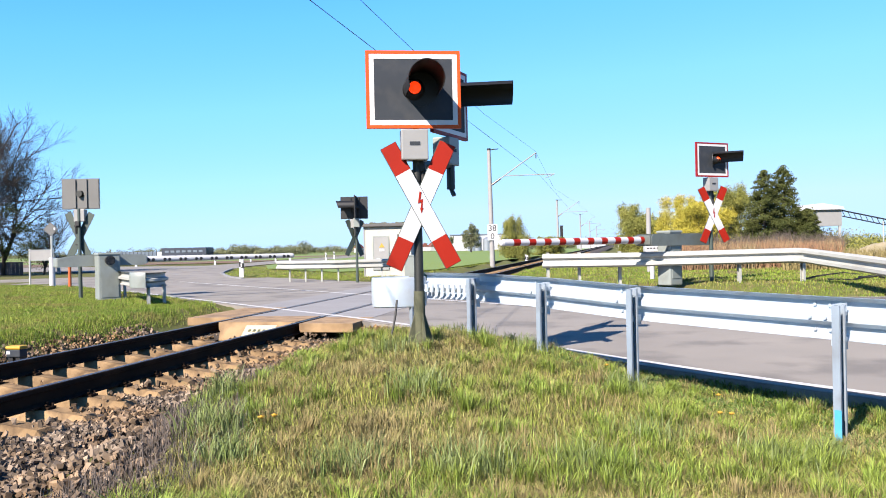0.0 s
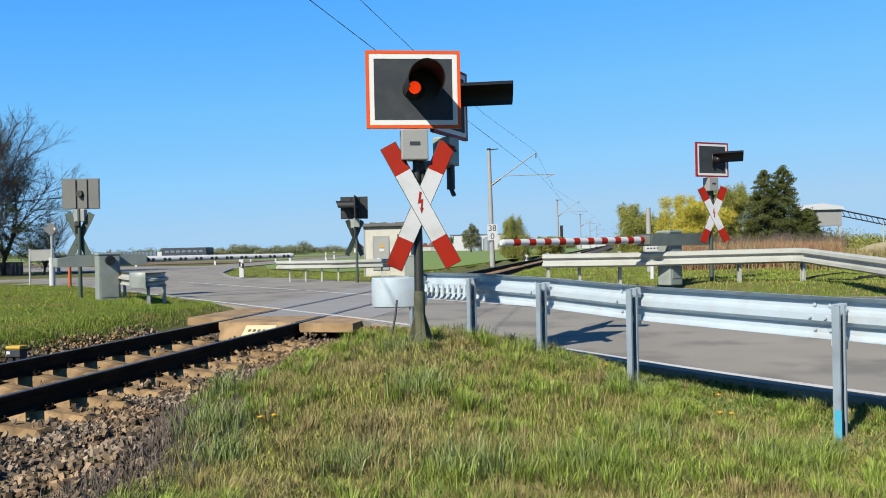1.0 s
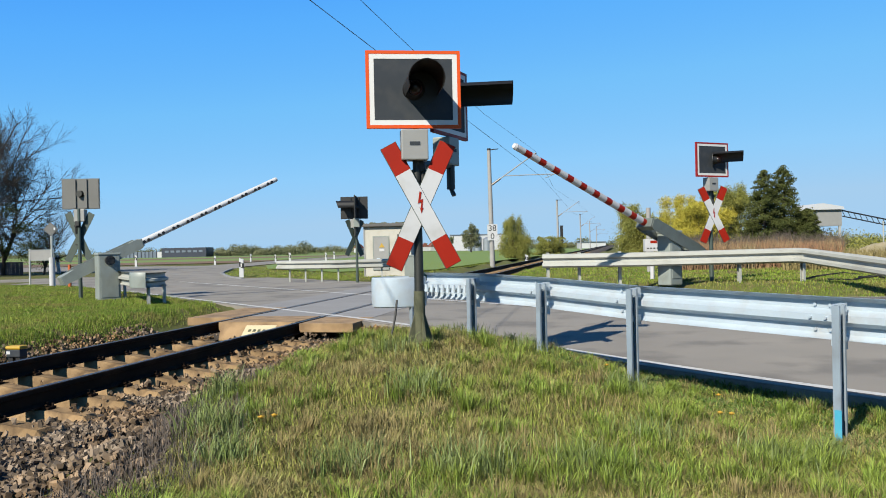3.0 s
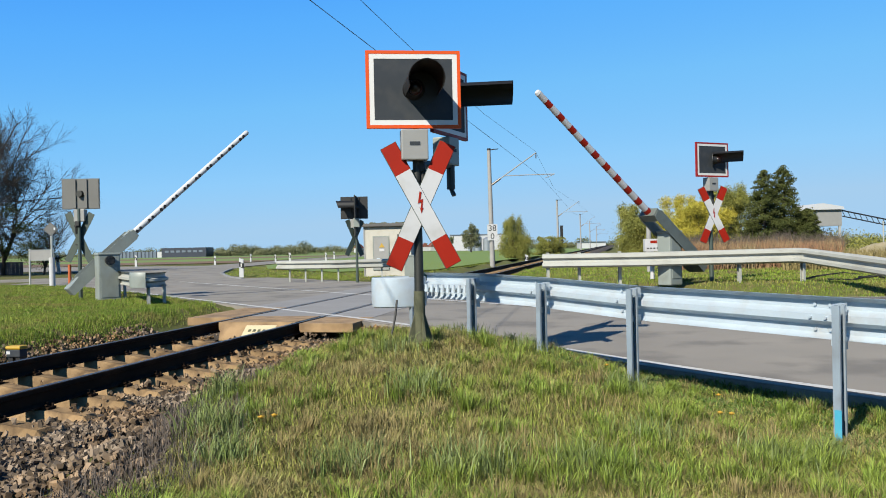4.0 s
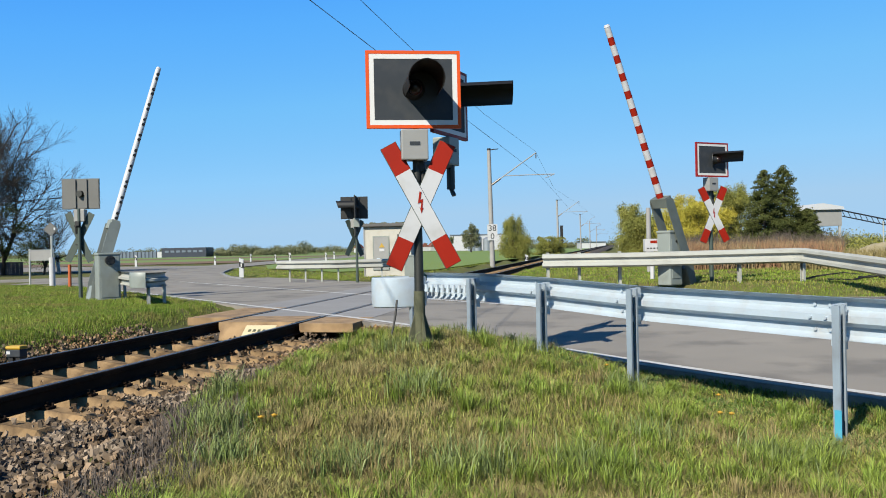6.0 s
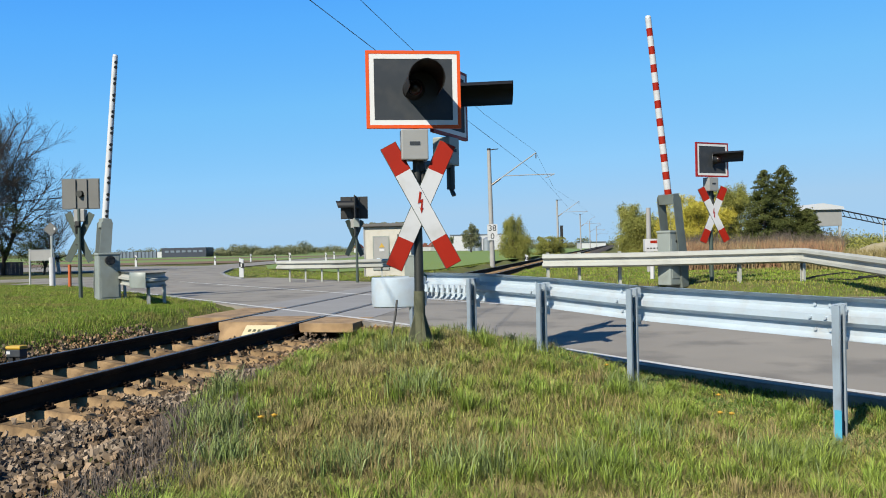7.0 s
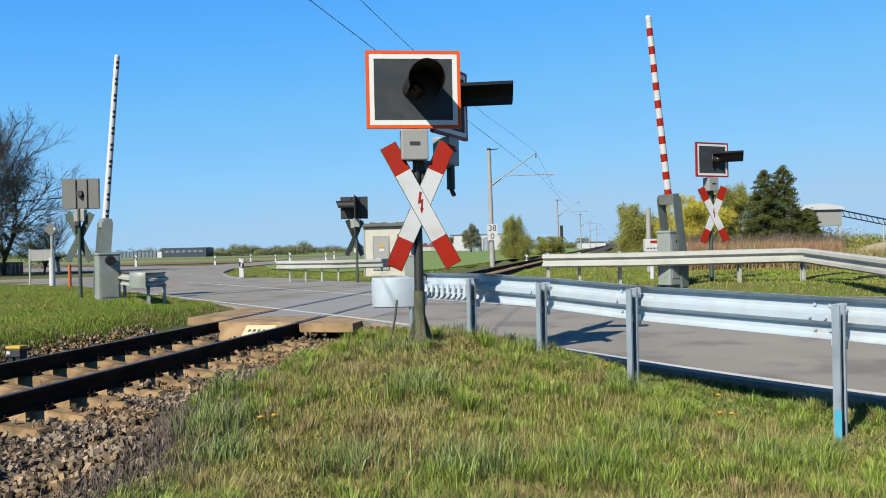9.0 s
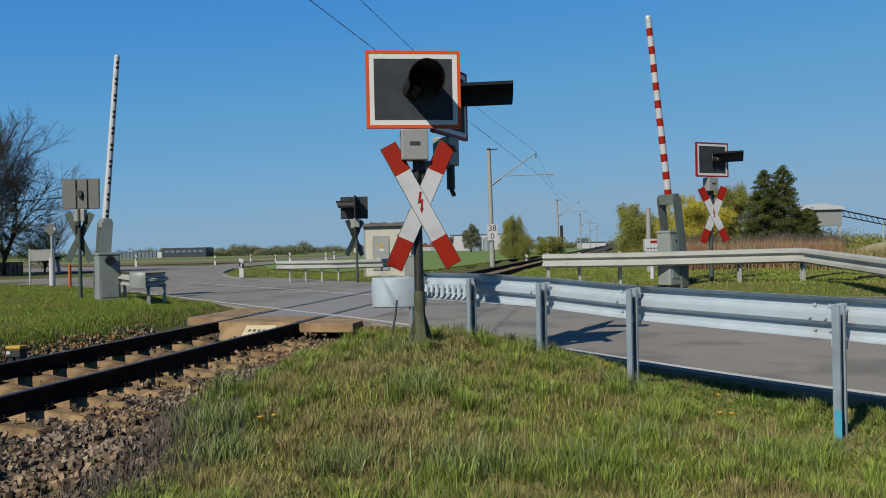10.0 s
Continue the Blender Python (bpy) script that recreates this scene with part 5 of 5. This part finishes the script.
# many small tufts over the verge, their blades leaning outwards
def tuft_field(name, count, per, h, w, spread, material, label, seed, keep):
    rng = np.random.default_rng(seed)
    C, size = [], []
    while len(C) < count:
        x, y = near_point()
        if noise.noise((x * 0.7, y * 0.7, 12)) * keep < -0.12 or paved(x, y, 0.4):
            continue
        C.append((x, y))
        size.append(rng.uniform(0.55, 1.15))
    C = np.repeat(np.array(C), per, 0)
    k = np.repeat(np.array(size), per)
    n = len(C)
    a = rng.uniform(0, 2 * np.pi, n)
    r = np.abs(rng.normal(0, spread, n)) * k
    d = np.stack([np.cos(a), np.sin(a)], 1)
    xy = C + d * r[:, None]
    P = np.array([(x, y, ground_z(x, y)) for x, y in xy])
    H = h * k * rng.uniform(0.5, 1.1, n)
    out = np.concatenate([d, np.zeros((n, 1))], 1) * (H * rng.uniform(0.05, 0.8, n))[:, None]
    side = np.stack([-d[:, 1], d[:, 0], np.zeros(n)], 1) * (w / 2) * rng.uniform(0.6, 1.3, n)[:, None]
    up = np.zeros((n, 3))
    up[:, 2] = H
    mid, tip = P + up * 0.62 + out * 0.35, P + up * 0.86 + out
    V = np.stack([P - side, P + side, mid + side * 0.8, mid - side * 0.8, tip], 1).reshape(-1, 3)
    i = np.arange(n)[:, None] * 5
    tagged(new(name, mesh_np(name, V, [i + np.array([[0, 1, 2, 3]]), i + np.array([[3, 2, 4]])], material)), label, "grass tufts", kind="stuff")


M_TUFT_BRIGHT = mat("bright_grass_tufts", (0.19, 0.32, 0.03), (0.34, 0.42, 0.07), 0.6, scale=1.4, fine=9, bump=0, island=0.55, spec=0.25)
tuft_field("grass_tufts", 460, 100, 0.17, 0.0042, 0.055, M_TUFT_BRIGHT, "fresh green grass tufts all over the verge", 71, 1)
tuft_field("dry_tufts", 320, 80, 0.15, 0.004, 0.07, M_STRAW, "flattened straw-coloured tufts over the verge", 72, -1)

# dandelions
M_DANDELION = mat("dandelion_yellow", (0.80, 0.48, 0.02), (0.75, 0.42, 0.02), 0.7, bump=0)
for (x, y, h) in ((2.36, 7.35, 0.08), (2.10, 6.25, 0.09), (2.03, 6.3, 0.07), (1.47, 7.75, 0.10), (-1.22, 5.55, 0.10), (-1.14, 5.58, 0.10)):
    z = ground_z(x, y)
    dn = thing("dandelion", pose(x, y, z), "yellow dandelion flower in the grass", "flower", "dandelions")
    part("stem", rod((0, 0, -0.03), (0.005, 0, h), 0.003, None, 5), M_GRASS, dn)
    fl = bmesh.new()
    for k in range(14):
        plate([(0, 0), (0.007, 0.012), (0.005, 0.024), (-0.005, 0.024), (-0.007, 0.012)], 0.002, pose(0.005, 0, h, 0, 0, k * 25.7) @ pose(0, 0, 0, -65, 0, 0), fl)
    bmesh.ops.create_icosphere(fl, subdivisions=1, radius=0.019, matrix=Matrix.Translation((0.005, 0, h + 0.006)) @ Matrix.Diagonal((1, 1, 0.7, 1)))
    part("bloom", fl, M_DANDELION, dn)


# trees
M_BARK = mat("grey_brown_bark", (0.105, 0.085, 0.07), (0.07, 0.055, 0.045), 0.95, scale=6, fine=30, bump=0.4)
M_LEAF_WILLOW = mat("yellow_green_leaves", (0.80, 0.63, 0.05), (0.58, 0.53, 0.045), 0.7, scale=0.7, fine=2, bump=0, island=0.2)
M_LEAF_GREEN = mat("fresh_green_leaves", (0.17, 0.19, 0.035), (0.115, 0.14, 0.028), 0.7, scale=0.5, fine=2, bump=0, island=0.45)
M_LEAF_DARK = mat("dark_needles", (0.085, 0.115, 0.028), (0.135, 0.15, 0.04), 0.8, scale=0.9, fine=3, bump=0, island=0.45, spec=0.15)
M_LEAF_BUSH = mat("olive_bush_leaves", (0.42, 0.40, 0.06), (0.29, 0.31, 0.05), 0.75, scale=0.8, fine=3, bump=0, island=0.25)
# leaf green paled and greyed to paint in the haze of distance
M_LEAF_HAZED = mat("hazed_distant_foliage", (0.22, 0.25, 0.12), (0.29, 0.30, 0.15), 0.9, scale=0.08, fine=0.6, bump=0, island=0.15)
M_REED = mat("rust_dry_stalks", (0.50, 0.235, 0.11), (0.40, 0.22, 0.12), 0.9, scale=0.6, fine=3, bump=0, island=0.45, c3=(0.36, 0.33, 0.16), c3_scale=0.8, c3_at=0.56)
M_BRAMBLE = mat("bare_bramble", (0.20, 0.15, 0.12), (0.15, 0.12, 0.09), 0.95, scale=0.8, fine=3, bump=0, island=0.4)


def leaves(name, blobs, n, size, material, parent, seed, up=0.5, label=""):
    """A crown of small leaf quads round the given lobes (x, y, z, rx, ry, rz)."""
    rng = np.random.default_rng(seed)
    n, size = int(n * 3.0), size * 0.5
    blobs = np.array(blobs, float)
    vol = np.prod(blobs[:, 3:], 1) ** 0.7
    idx = rng.choice(len(blobs), n, p=vol / vol.sum())
    d = rng.normal(size=(n, 3))
    d /= np.linalg.norm(d, axis=1)[:, None]
    rr = rng.uniform(0.02, 1.0, n) ** 0.45 * (1 + 0.16 * rng.normal(size=n))
    C = blobs[idx, :3] + d * blobs[idx, 3:] * rr[:, None]
    a = rng.normal(size=(n, 3))
    a /= np.linalg.norm(a, axis=1)[:, None]
    b = np.cross(a, rng.normal(size=(n, 3)))
    b /= np.linalg.norm(b, axis=1)[:, None]
    s = size * rng.uniform(0.5, 1.3, n)[:, None]
    V = np.stack([C - a * s, C + b * s * 0.45, C + a * s, C - b * s * 0.45], 1).reshape(-1, 3)
    F = [np.arange(n)[:, None] * 4 + np.array([[0, 1, 2, 3]])]
    ob = new(name, mesh_np(name, V, F, material))
    ob.parent = parent
    tagged(ob, label, kind="stuff")
    return ob


def limbs(rng, p, d, length, r, depth, segs, wander=0.3, thin=0.62):
    """A branch of tapering pieces that splits on; collects (start, end, radius, radius)."""
    n = 3
    for k in range(n):
        q = p + d * (length / n)
        segs.append((*p, *q, r * (1 - 0.25 * k / n), r * (1 - 0.25 * (k + 1) / n)))
        p = q
        d = (d + Vector((rng.gauss(0, wander), rng.gauss(0, wander), rng.gauss(0, wander) + 0.05)) * 0.4).normalized()
        if depth > 0 and k > 0:
            for _ in range(2):
                e = (d + Vector((rng.gauss(0, 0.75), rng.gauss(0, 0.75), rng.gauss(0.15, 0.5)))).normalized()
                limbs(rng, p, e, length * rng.uniform(0.5, 0.75), r * thin * 0.8, depth - 1, segs, wander, thin)
    if depth > 0:
        limbs(rng, p, d, length * 0.7, r * thin, depth - 1, segs, wander, thin)


def sticks(segs, material, name):
    """Four-sided tapered sticks from collected pieces."""
    S = np.array(segs)
    A, B = S[:, :3], S[:, 3:6]
    d = B - A
    d /= np.linalg.norm(d, axis=1)[:, None] + 1e-9
    u = np.cross(d, np.array([0.3, 0.5, 0.81]))
    u /= np.linalg.norm(u, axis=1)[:, None] + 1e-9
    v = np.cross(d, u)
    rows = []
    for P, r in ((A, S[:, 6]), (B, S[:, 7])):
        for x, y in ((1, 0), (0, 1), (-1, 0), (0, -1)):
            rows.append(P + (u * x + v * y) * r[:, None])
    V = np.stack(rows, 1).reshape(-1, 3)
    k = np.arange(len(S))[:, None] * 8
    F = [np.concatenate([k + np.array([[i, (i + 1) % 4, 4 + (i + 1) % 4, 4 + i]]) for i in range(4)])]
    return mesh_np(name, V, F, material)


def bare_tree(x, y, z, h, seed, label, depth=4):
    rng = random.Random(seed)
    t = thing("bare_tree", pose(x, y, z), label, "tree", "bare trees")
    bm = bmesh.new()
    rod((0, 0, -0.2), (0.1, 0, h * 0.16), h * 0.017, bm, 8, h * 0.014)
    part("trunk", bm, M_BARK, t)
    segs = []
    for k in range(8):
        a = k * 1.26 + rng.uniform(-0.3, 0.3)
        f = 0.42 if k < 5 else 1.3
        dd = Vector((math.cos(a) * f, math.sin(a) * f, 1)).normalized()
        limbs(rng, Vector((0.1, 0, h * (0.12 + 0.012 * k))), dd, h * rng.uniform(0.26, 0.36) * (1 if k < 5 else 0.42), h * 0.009, depth if k < 5 else depth - 1, segs)
    cr = new("crown", sticks(segs, M_BARK, "crown"))
    cr.parent = t
    tagged(cr, "bare branches and twigs", kind="stuff")
    return t


t1 = bare_tree(-27.2, 48, -0.2, 10.4, 3, "tall bare deciduous tree with fine twigs", 5)
leaves("ivy", [(2.6, 0, 3.9, 0.7, 0.7, 0.45), (3.4, 0, 2.9, 0.6, 0.6, 0.4), (2.0, 0, 1.8, 0.9, 0.8, 0.8), (3.5, 0, 1.7, 0.7, 0.6, 0.7)], 1300, 0.10, M_LEAF_DARK, t1, 6, label="dark ivy leaves on the branches")
t2 = bare_tree(-26.0, 50, -0.2, 8.0, 5, "tall bare deciduous tree behind a fence")
bare_tree(-25.6, 46, -0.2, 5.2, 12, "low bare shrubby tree with dense twigs by the lane")
bare_tree(-27.4, 47, -0.2, 6.0, 15, "low bare shrubby tree with dense twigs behind a fence")
t3 = bare_tree(-23.6, 50, -0.2, 4.2, 8, "low bare shrubby tree with ivy by the lane", 4)
leaves("ivy", [(0, 0, 2.0, 1.2, 1.0, 1.6)], 1500, 0.09, M_LEAF_DARK, t3, 3, label="dark ivy leaves")


def leafy(name, x, y, z, blobs, n, size, material, seed, label, category="tree", trunk_h=1.5, trunk_r=0.12):
    t = thing(name, pose(x, y, z), label, category, "trees and bushes")
    bm = bmesh.new()
    rod((0, 0, -0.3), (0.05, 0, trunk_h), trunk_r, bm, 8, trunk_r * 0.6)
    rng = random.Random(seed)
    for b in blobs:
        rod((0.03, 0, trunk_h * 0.6), (b[0], b[1], b[2]), trunk_r * 0.4, bm, 5, trunk_r * 0.12)
    part("trunk", bm, M_BARK, t)
    leaves("crown", blobs, n, size, material, t, seed, label="uneven leafy crown")
    return t


def lobes(rng, w, d, z0, z1, k, taper=0.0):
    out = [(0, 0, z0 + 0.42 * (z1 - z0), 0.72 * w, 0.7 * d, 0.45 * (z1 - z0))]
    for _ in range(2 * k):
        f = rng.random()
        ww = w * (1 - taper * f)
        out.append((rng.uniform(-0.8, 0.8) * ww, rng.uniform(-0.7, 0.7) * d, z0 + (z1 - z0) * f, rng.uniform(0.18, 0.38) * ww, rng.uniform(0.2, 0.4) * d, rng.uniform(0.10, 0.22) * (z1 - z0)))
    return out


R = random.Random(21)


def conifer(x, y, z, h, w, seed, label):
    """A dark evergreen of drooping sprays in whorls, ragged in outline, with gaps between the sprays."""
    rng = random.Random(seed)
    t = thing("conifer_tree", pose(x, y, z), label, "tree", "trees and bushes")
    bm = bmesh.new()
    rod((0, 0, -0.3), (0.04, 0, h * 0.96), h * 0.024, bm, 8, 0.02)
    sprays = []
    for k in range(64):
        f = (k + rng.random()) / 64
        reach = w * (1 - f) ** 0.5 * rng.uniform(0.55, 1.12)
        a = k * 2.4 + rng.uniform(-0.4, 0.4)
        zz = h * (0.10 + 0.88 * f)
        for q in (0.55, 0.95):
            r = (0.16 + 0.20 * (1 - f)) * w * rng.uniform(0.7, 1.1) * (1.15 - 0.3 * q)
            sprays.append((math.cos(a) * reach * q, math.sin(a) * reach * q, zz - 0.10 * reach * q, r, r, r * 0.62))
        rod((0, 0, zz), (math.cos(a) * reach, math.sin(a) * reach, zz - 0.12 * reach), 0.028, bm, 5, 0.008)
    part("trunk", bm, M_BARK, t)
    leaves("crown", sprays, 13000, 0.085, M_LEAF_DARK, t, seed, label="dense dark needles in drooping sprays")


conifer(15.95, 42, 0.1, 4.55, 1.3, 61, "dark green conifer with a pointed crown above brambles")
conifer(17.15, 42.6, 0.1, 4.8, 1.45, 62, "dark green spreading conifer beside a pointed one")
conifer(18.15, 42.2, 0.1, 2.6, 1.1, 63, "low dark green conifer below taller ones")
leafy("willow_tree", 12.9, 42, 0.1, lobes(R, 1.7, 1.4, 0.8, 2.9, 16, 0.35), 22000, 0.07, M_LEAF_WILLOW, 3, "yellow-green willow in first leaf", "tree", 1.6)
leafy("willow_tree", 16.2, 48, 0.1, lobes(R, 2.2, 1.6, 0.8, 4.0, 18, 0.35), 22000, 0.08, M_LEAF_BUSH, 4, "olive-green tree in first leaf beside conifers", "tree", 1.8)
leafy("willow_tree", 14.4, 50, 0.1, lobes(R, 1.9, 1.6, 0.8, 3.6, 16, 0.3), 19000, 0.08, M_LEAF_WILLOW, 14, "yellow-green willow in first leaf", "tree", 1.8)
leafy("hedge_tree", 13.9, 60, 0.0, lobes(R, 2.4, 2.0, 0.4, 3.5, 18, 0.45), 13000, 0.11, M_LEAF_BUSH, 5, "dense olive hedge tree along the track", "tree", 1.4)
leafy("hedge_tree", 16.2, 62, 0.0, lobes(R, 2.4, 2.0, 0.3, 2.8, 14, 0.3), 10000, 0.11, M_LEAF_GREEN, 6, "low green hedge tree along the track", "tree", 1.2)
leafy("bush", 6.3, 75, -0.35, lobes(R, 1.75, 1.4, 0.4, 3.7, 22, 0.45) + [(0, 0, 1.5, 1.35, 1.2, 1.5), (0.1, 0, 2.7, 1.0, 1.0, 1.1)], 12000, 0.10, M_LEAF_BUSH, 7, "dense rounded olive bush beside the track", "bush", 1.0)
leafy("bush", 12.6, 100, -0.45, lobes(R, 2.3, 1.6, 0.3, 2.4, 14, 0.2), 5000, 0.14, M_LEAF_BUSH, 8, "low olive bush beside the track", "bush", 0.8)
leafy("bush", 18.9, 46, 0.0, lobes(R, 1.5, 1.4, 0.3, 2.4, 12, 0.3), 5000, 0.09, M_LEAF_GREEN, 9, "light green bush beside the hopper", "bush", 0.8)
leafy("field_tree", 8.6, 260, -1.0, lobes(R, 3.2, 3, 2.0, 8.2, 12, 0.2), 2600, 0.42, M_LEAF_HAZED, 10, "round green tree at the edge of the field", "tree", 3.0, 0.3)
leafy("field_tree", 1.5, 300, -1.2, lobes(R, 3.0, 3, 1.5, 6.2, 12, 0.2), 2200, 0.42, M_LEAF_HAZED, 11, "green tree at the edge of the field", "tree", 2.4, 0.3)

# far tree belts: one object each, the distant ones with haze in their leaf colour
def belt(x0, x1, y, z, h0, h1, n, seed, material, label, size=0.8, step=None):
    rng = random.Random(seed)
    b = thing("tree_belt", pose(0, 0, 0), label, "trees", kind="stuff")
    bl = []
    x = x0
    while x < x1:
        w = rng.uniform(4, 9)
        hh = rng.uniform(h0, h1)
        bl.append((x + w / 2, y + rng.uniform(-6, 6), z + hh * 0.45, w * 0.62, w * 0.6, hh * 0.5))
        x += w * 0.7
    leaves("crown", bl, n, size, material, b, seed)


belt(-118, -72, 440, -2.0, 4.0, 8.0, 5000, 31, M_LEAF_HAZED, "distant belt of fresh green trees", 0.7)
belt(-260, -60, 700, -2.5, 4.0, 8.0, 6000, 32, M_LEAF_HAZED, "distant belt of hazy trees on the horizon", 1.1)
belt(-60, 30, 820, -2.5, 3.0, 9.0, 5000, 33, M_LEAF_HAZED, "distant trees round a village", 1.2)
belt(30, 200, 640, -2.5, 3.0, 9.0, 6000, 34, M_LEAF_HAZED, "distant trees round industrial buildings", 1.1)
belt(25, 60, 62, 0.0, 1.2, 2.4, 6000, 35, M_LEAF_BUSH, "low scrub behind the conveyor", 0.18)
belt(200, 700, 800, -2.5, 5.0, 10.0, 5000, 36, M_LEAF_HAZED, "distant belt of trees on the horizon", 1.3)
belt(-900, -260, 800, -2.5, 5.0, 10.0, 6000, 37, M_LEAF_HAZED, "distant belt of trees on the horizon", 1.3)


# dry reeds and brambles behind the far guard rail
def reeds(name, n, x0, x1, y0, y1, h, w, material, label, seed, lean=0.5):
    rng = np.random.default_rng(seed)
    P = []
    while len(P) < n:
        y = rng.uniform(y0, y1)
        x = rng.uniform(x0, x1) * y
        if lateral(x, y) < 4.5 or paved(x, y, 1.0):
            continue
        P.append((x, y, ground_z(x, y)))
    P = np.array(P)
    k = np.array([1 + 0.35 * noise.noise((p[0] * 0.9, p[1] * 0.5, 3)) for p in P])
    V, F = blades(P, rng.uniform(0.5, 1.15, n) * h * k, rng.uniform(0.6, 1.4, n) * w, rng.uniform(0.3, 1.0, n) * lean, rng)
    tagged(new(name, mesh_np(name, V, F, material)), label, "reeds", kind="stuff")


reeds("dry_reeds", 24000, 0.27, 0.47, 26, 37, 0.85, 0.022, M_REED, "rust-coloured dry reeds behind the guard rail", 51)
reeds("brambles", 8000, 0.27, 0.47, 34, 41, 1.25, 0.022, M_BRAMBLE, "tangled bare brambles below the conifers", 52, 0.9)
reeds("weeds", 6000, 0.40, 0.60, 24, 31, 0.62, 0.022, M_STRAW, "dry straw-coloured weeds on a sand heap", 53, 0.9)


# ---- what moves: the booms rise and the red lamps blink ----
RIGHT_ROWS = [(0, 0), (1.3, 0.0), (1.5, 1.6), (2.0, 7.4), (2.5, 14.8), (3.2, 25.0), (4.0, 36.7), (4.5, 44.2), (5.0, 51.2), (5.5, 58.5), (6.2, 69.5), (6.8, 79.5), (7.0, 81.9), (7.5, 82.0), (10.0, 81.9)]
LEFT_ROWS = [(0, 0), (1.3, 0.0), (1.5, 1.0), (2.0, 7.7), (2.5, 16.1), (3.2, 28.0), (3.8, 38.2), (4.5, 49.6), (5.0, 57.2), (5.5, 65.2), (6.2, 76.5), (6.7, 83.8), (7.0, 85.4), (7.5, 84.6), (8.0, 84.8), (10.0, 84.9)]
BLINK = [(0.0, 1), (0.2, 1), (0.4, 0), (0.65, 0), (0.8, 1), (1.15, 1), (1.35, 0), (1.68, 0), (1.85, 1), (2.2, 1), (2.38, 0), (10.0, 0)]


BLINK_FAR = [(0.0, 0.5), (0.1, 0.35), (0.2, 1), (0.78, 1), (0.92, 0), (1.03, 0), (1.18, 1), (1.72, 1), (1.87, 0), (2.1, 0), (2.2, 0.5), (2.35, 0), (10.0, 0)]


def motions():
    for (boom, pivot), rows in ((boom_left, LEFT_ROWS), (boom_right, RIGHT_ROWS)):
        walk(boom, [(t, Matrix.Translation((0, 0, pivot)) @ pose(0, 0, 0, 0, -a, 0)) for t, a in rows])
    # the added shell turns behind the lamp when it is lit, before it when dark
    for (shell, m), blink in zip(LAMPS, (BLINK, BLINK_FAR)):
        rows = []
        last = None
        for t, on in blink:
            a = 180.0 * on
            if last is not None and a != last[1]:
                t0, a0 = last
                for k in (1, 2):
                    rows.append((t0 + (t - t0) * k / 3, m @ pose(0, 0, 0, a0 + (a - a0) * k / 3, 0, 0)))
            rows.append((t, m @ pose(0, 0, 0, a, 0, 0)))
            last = (t, a)
        walk(shell, rows)


motions()
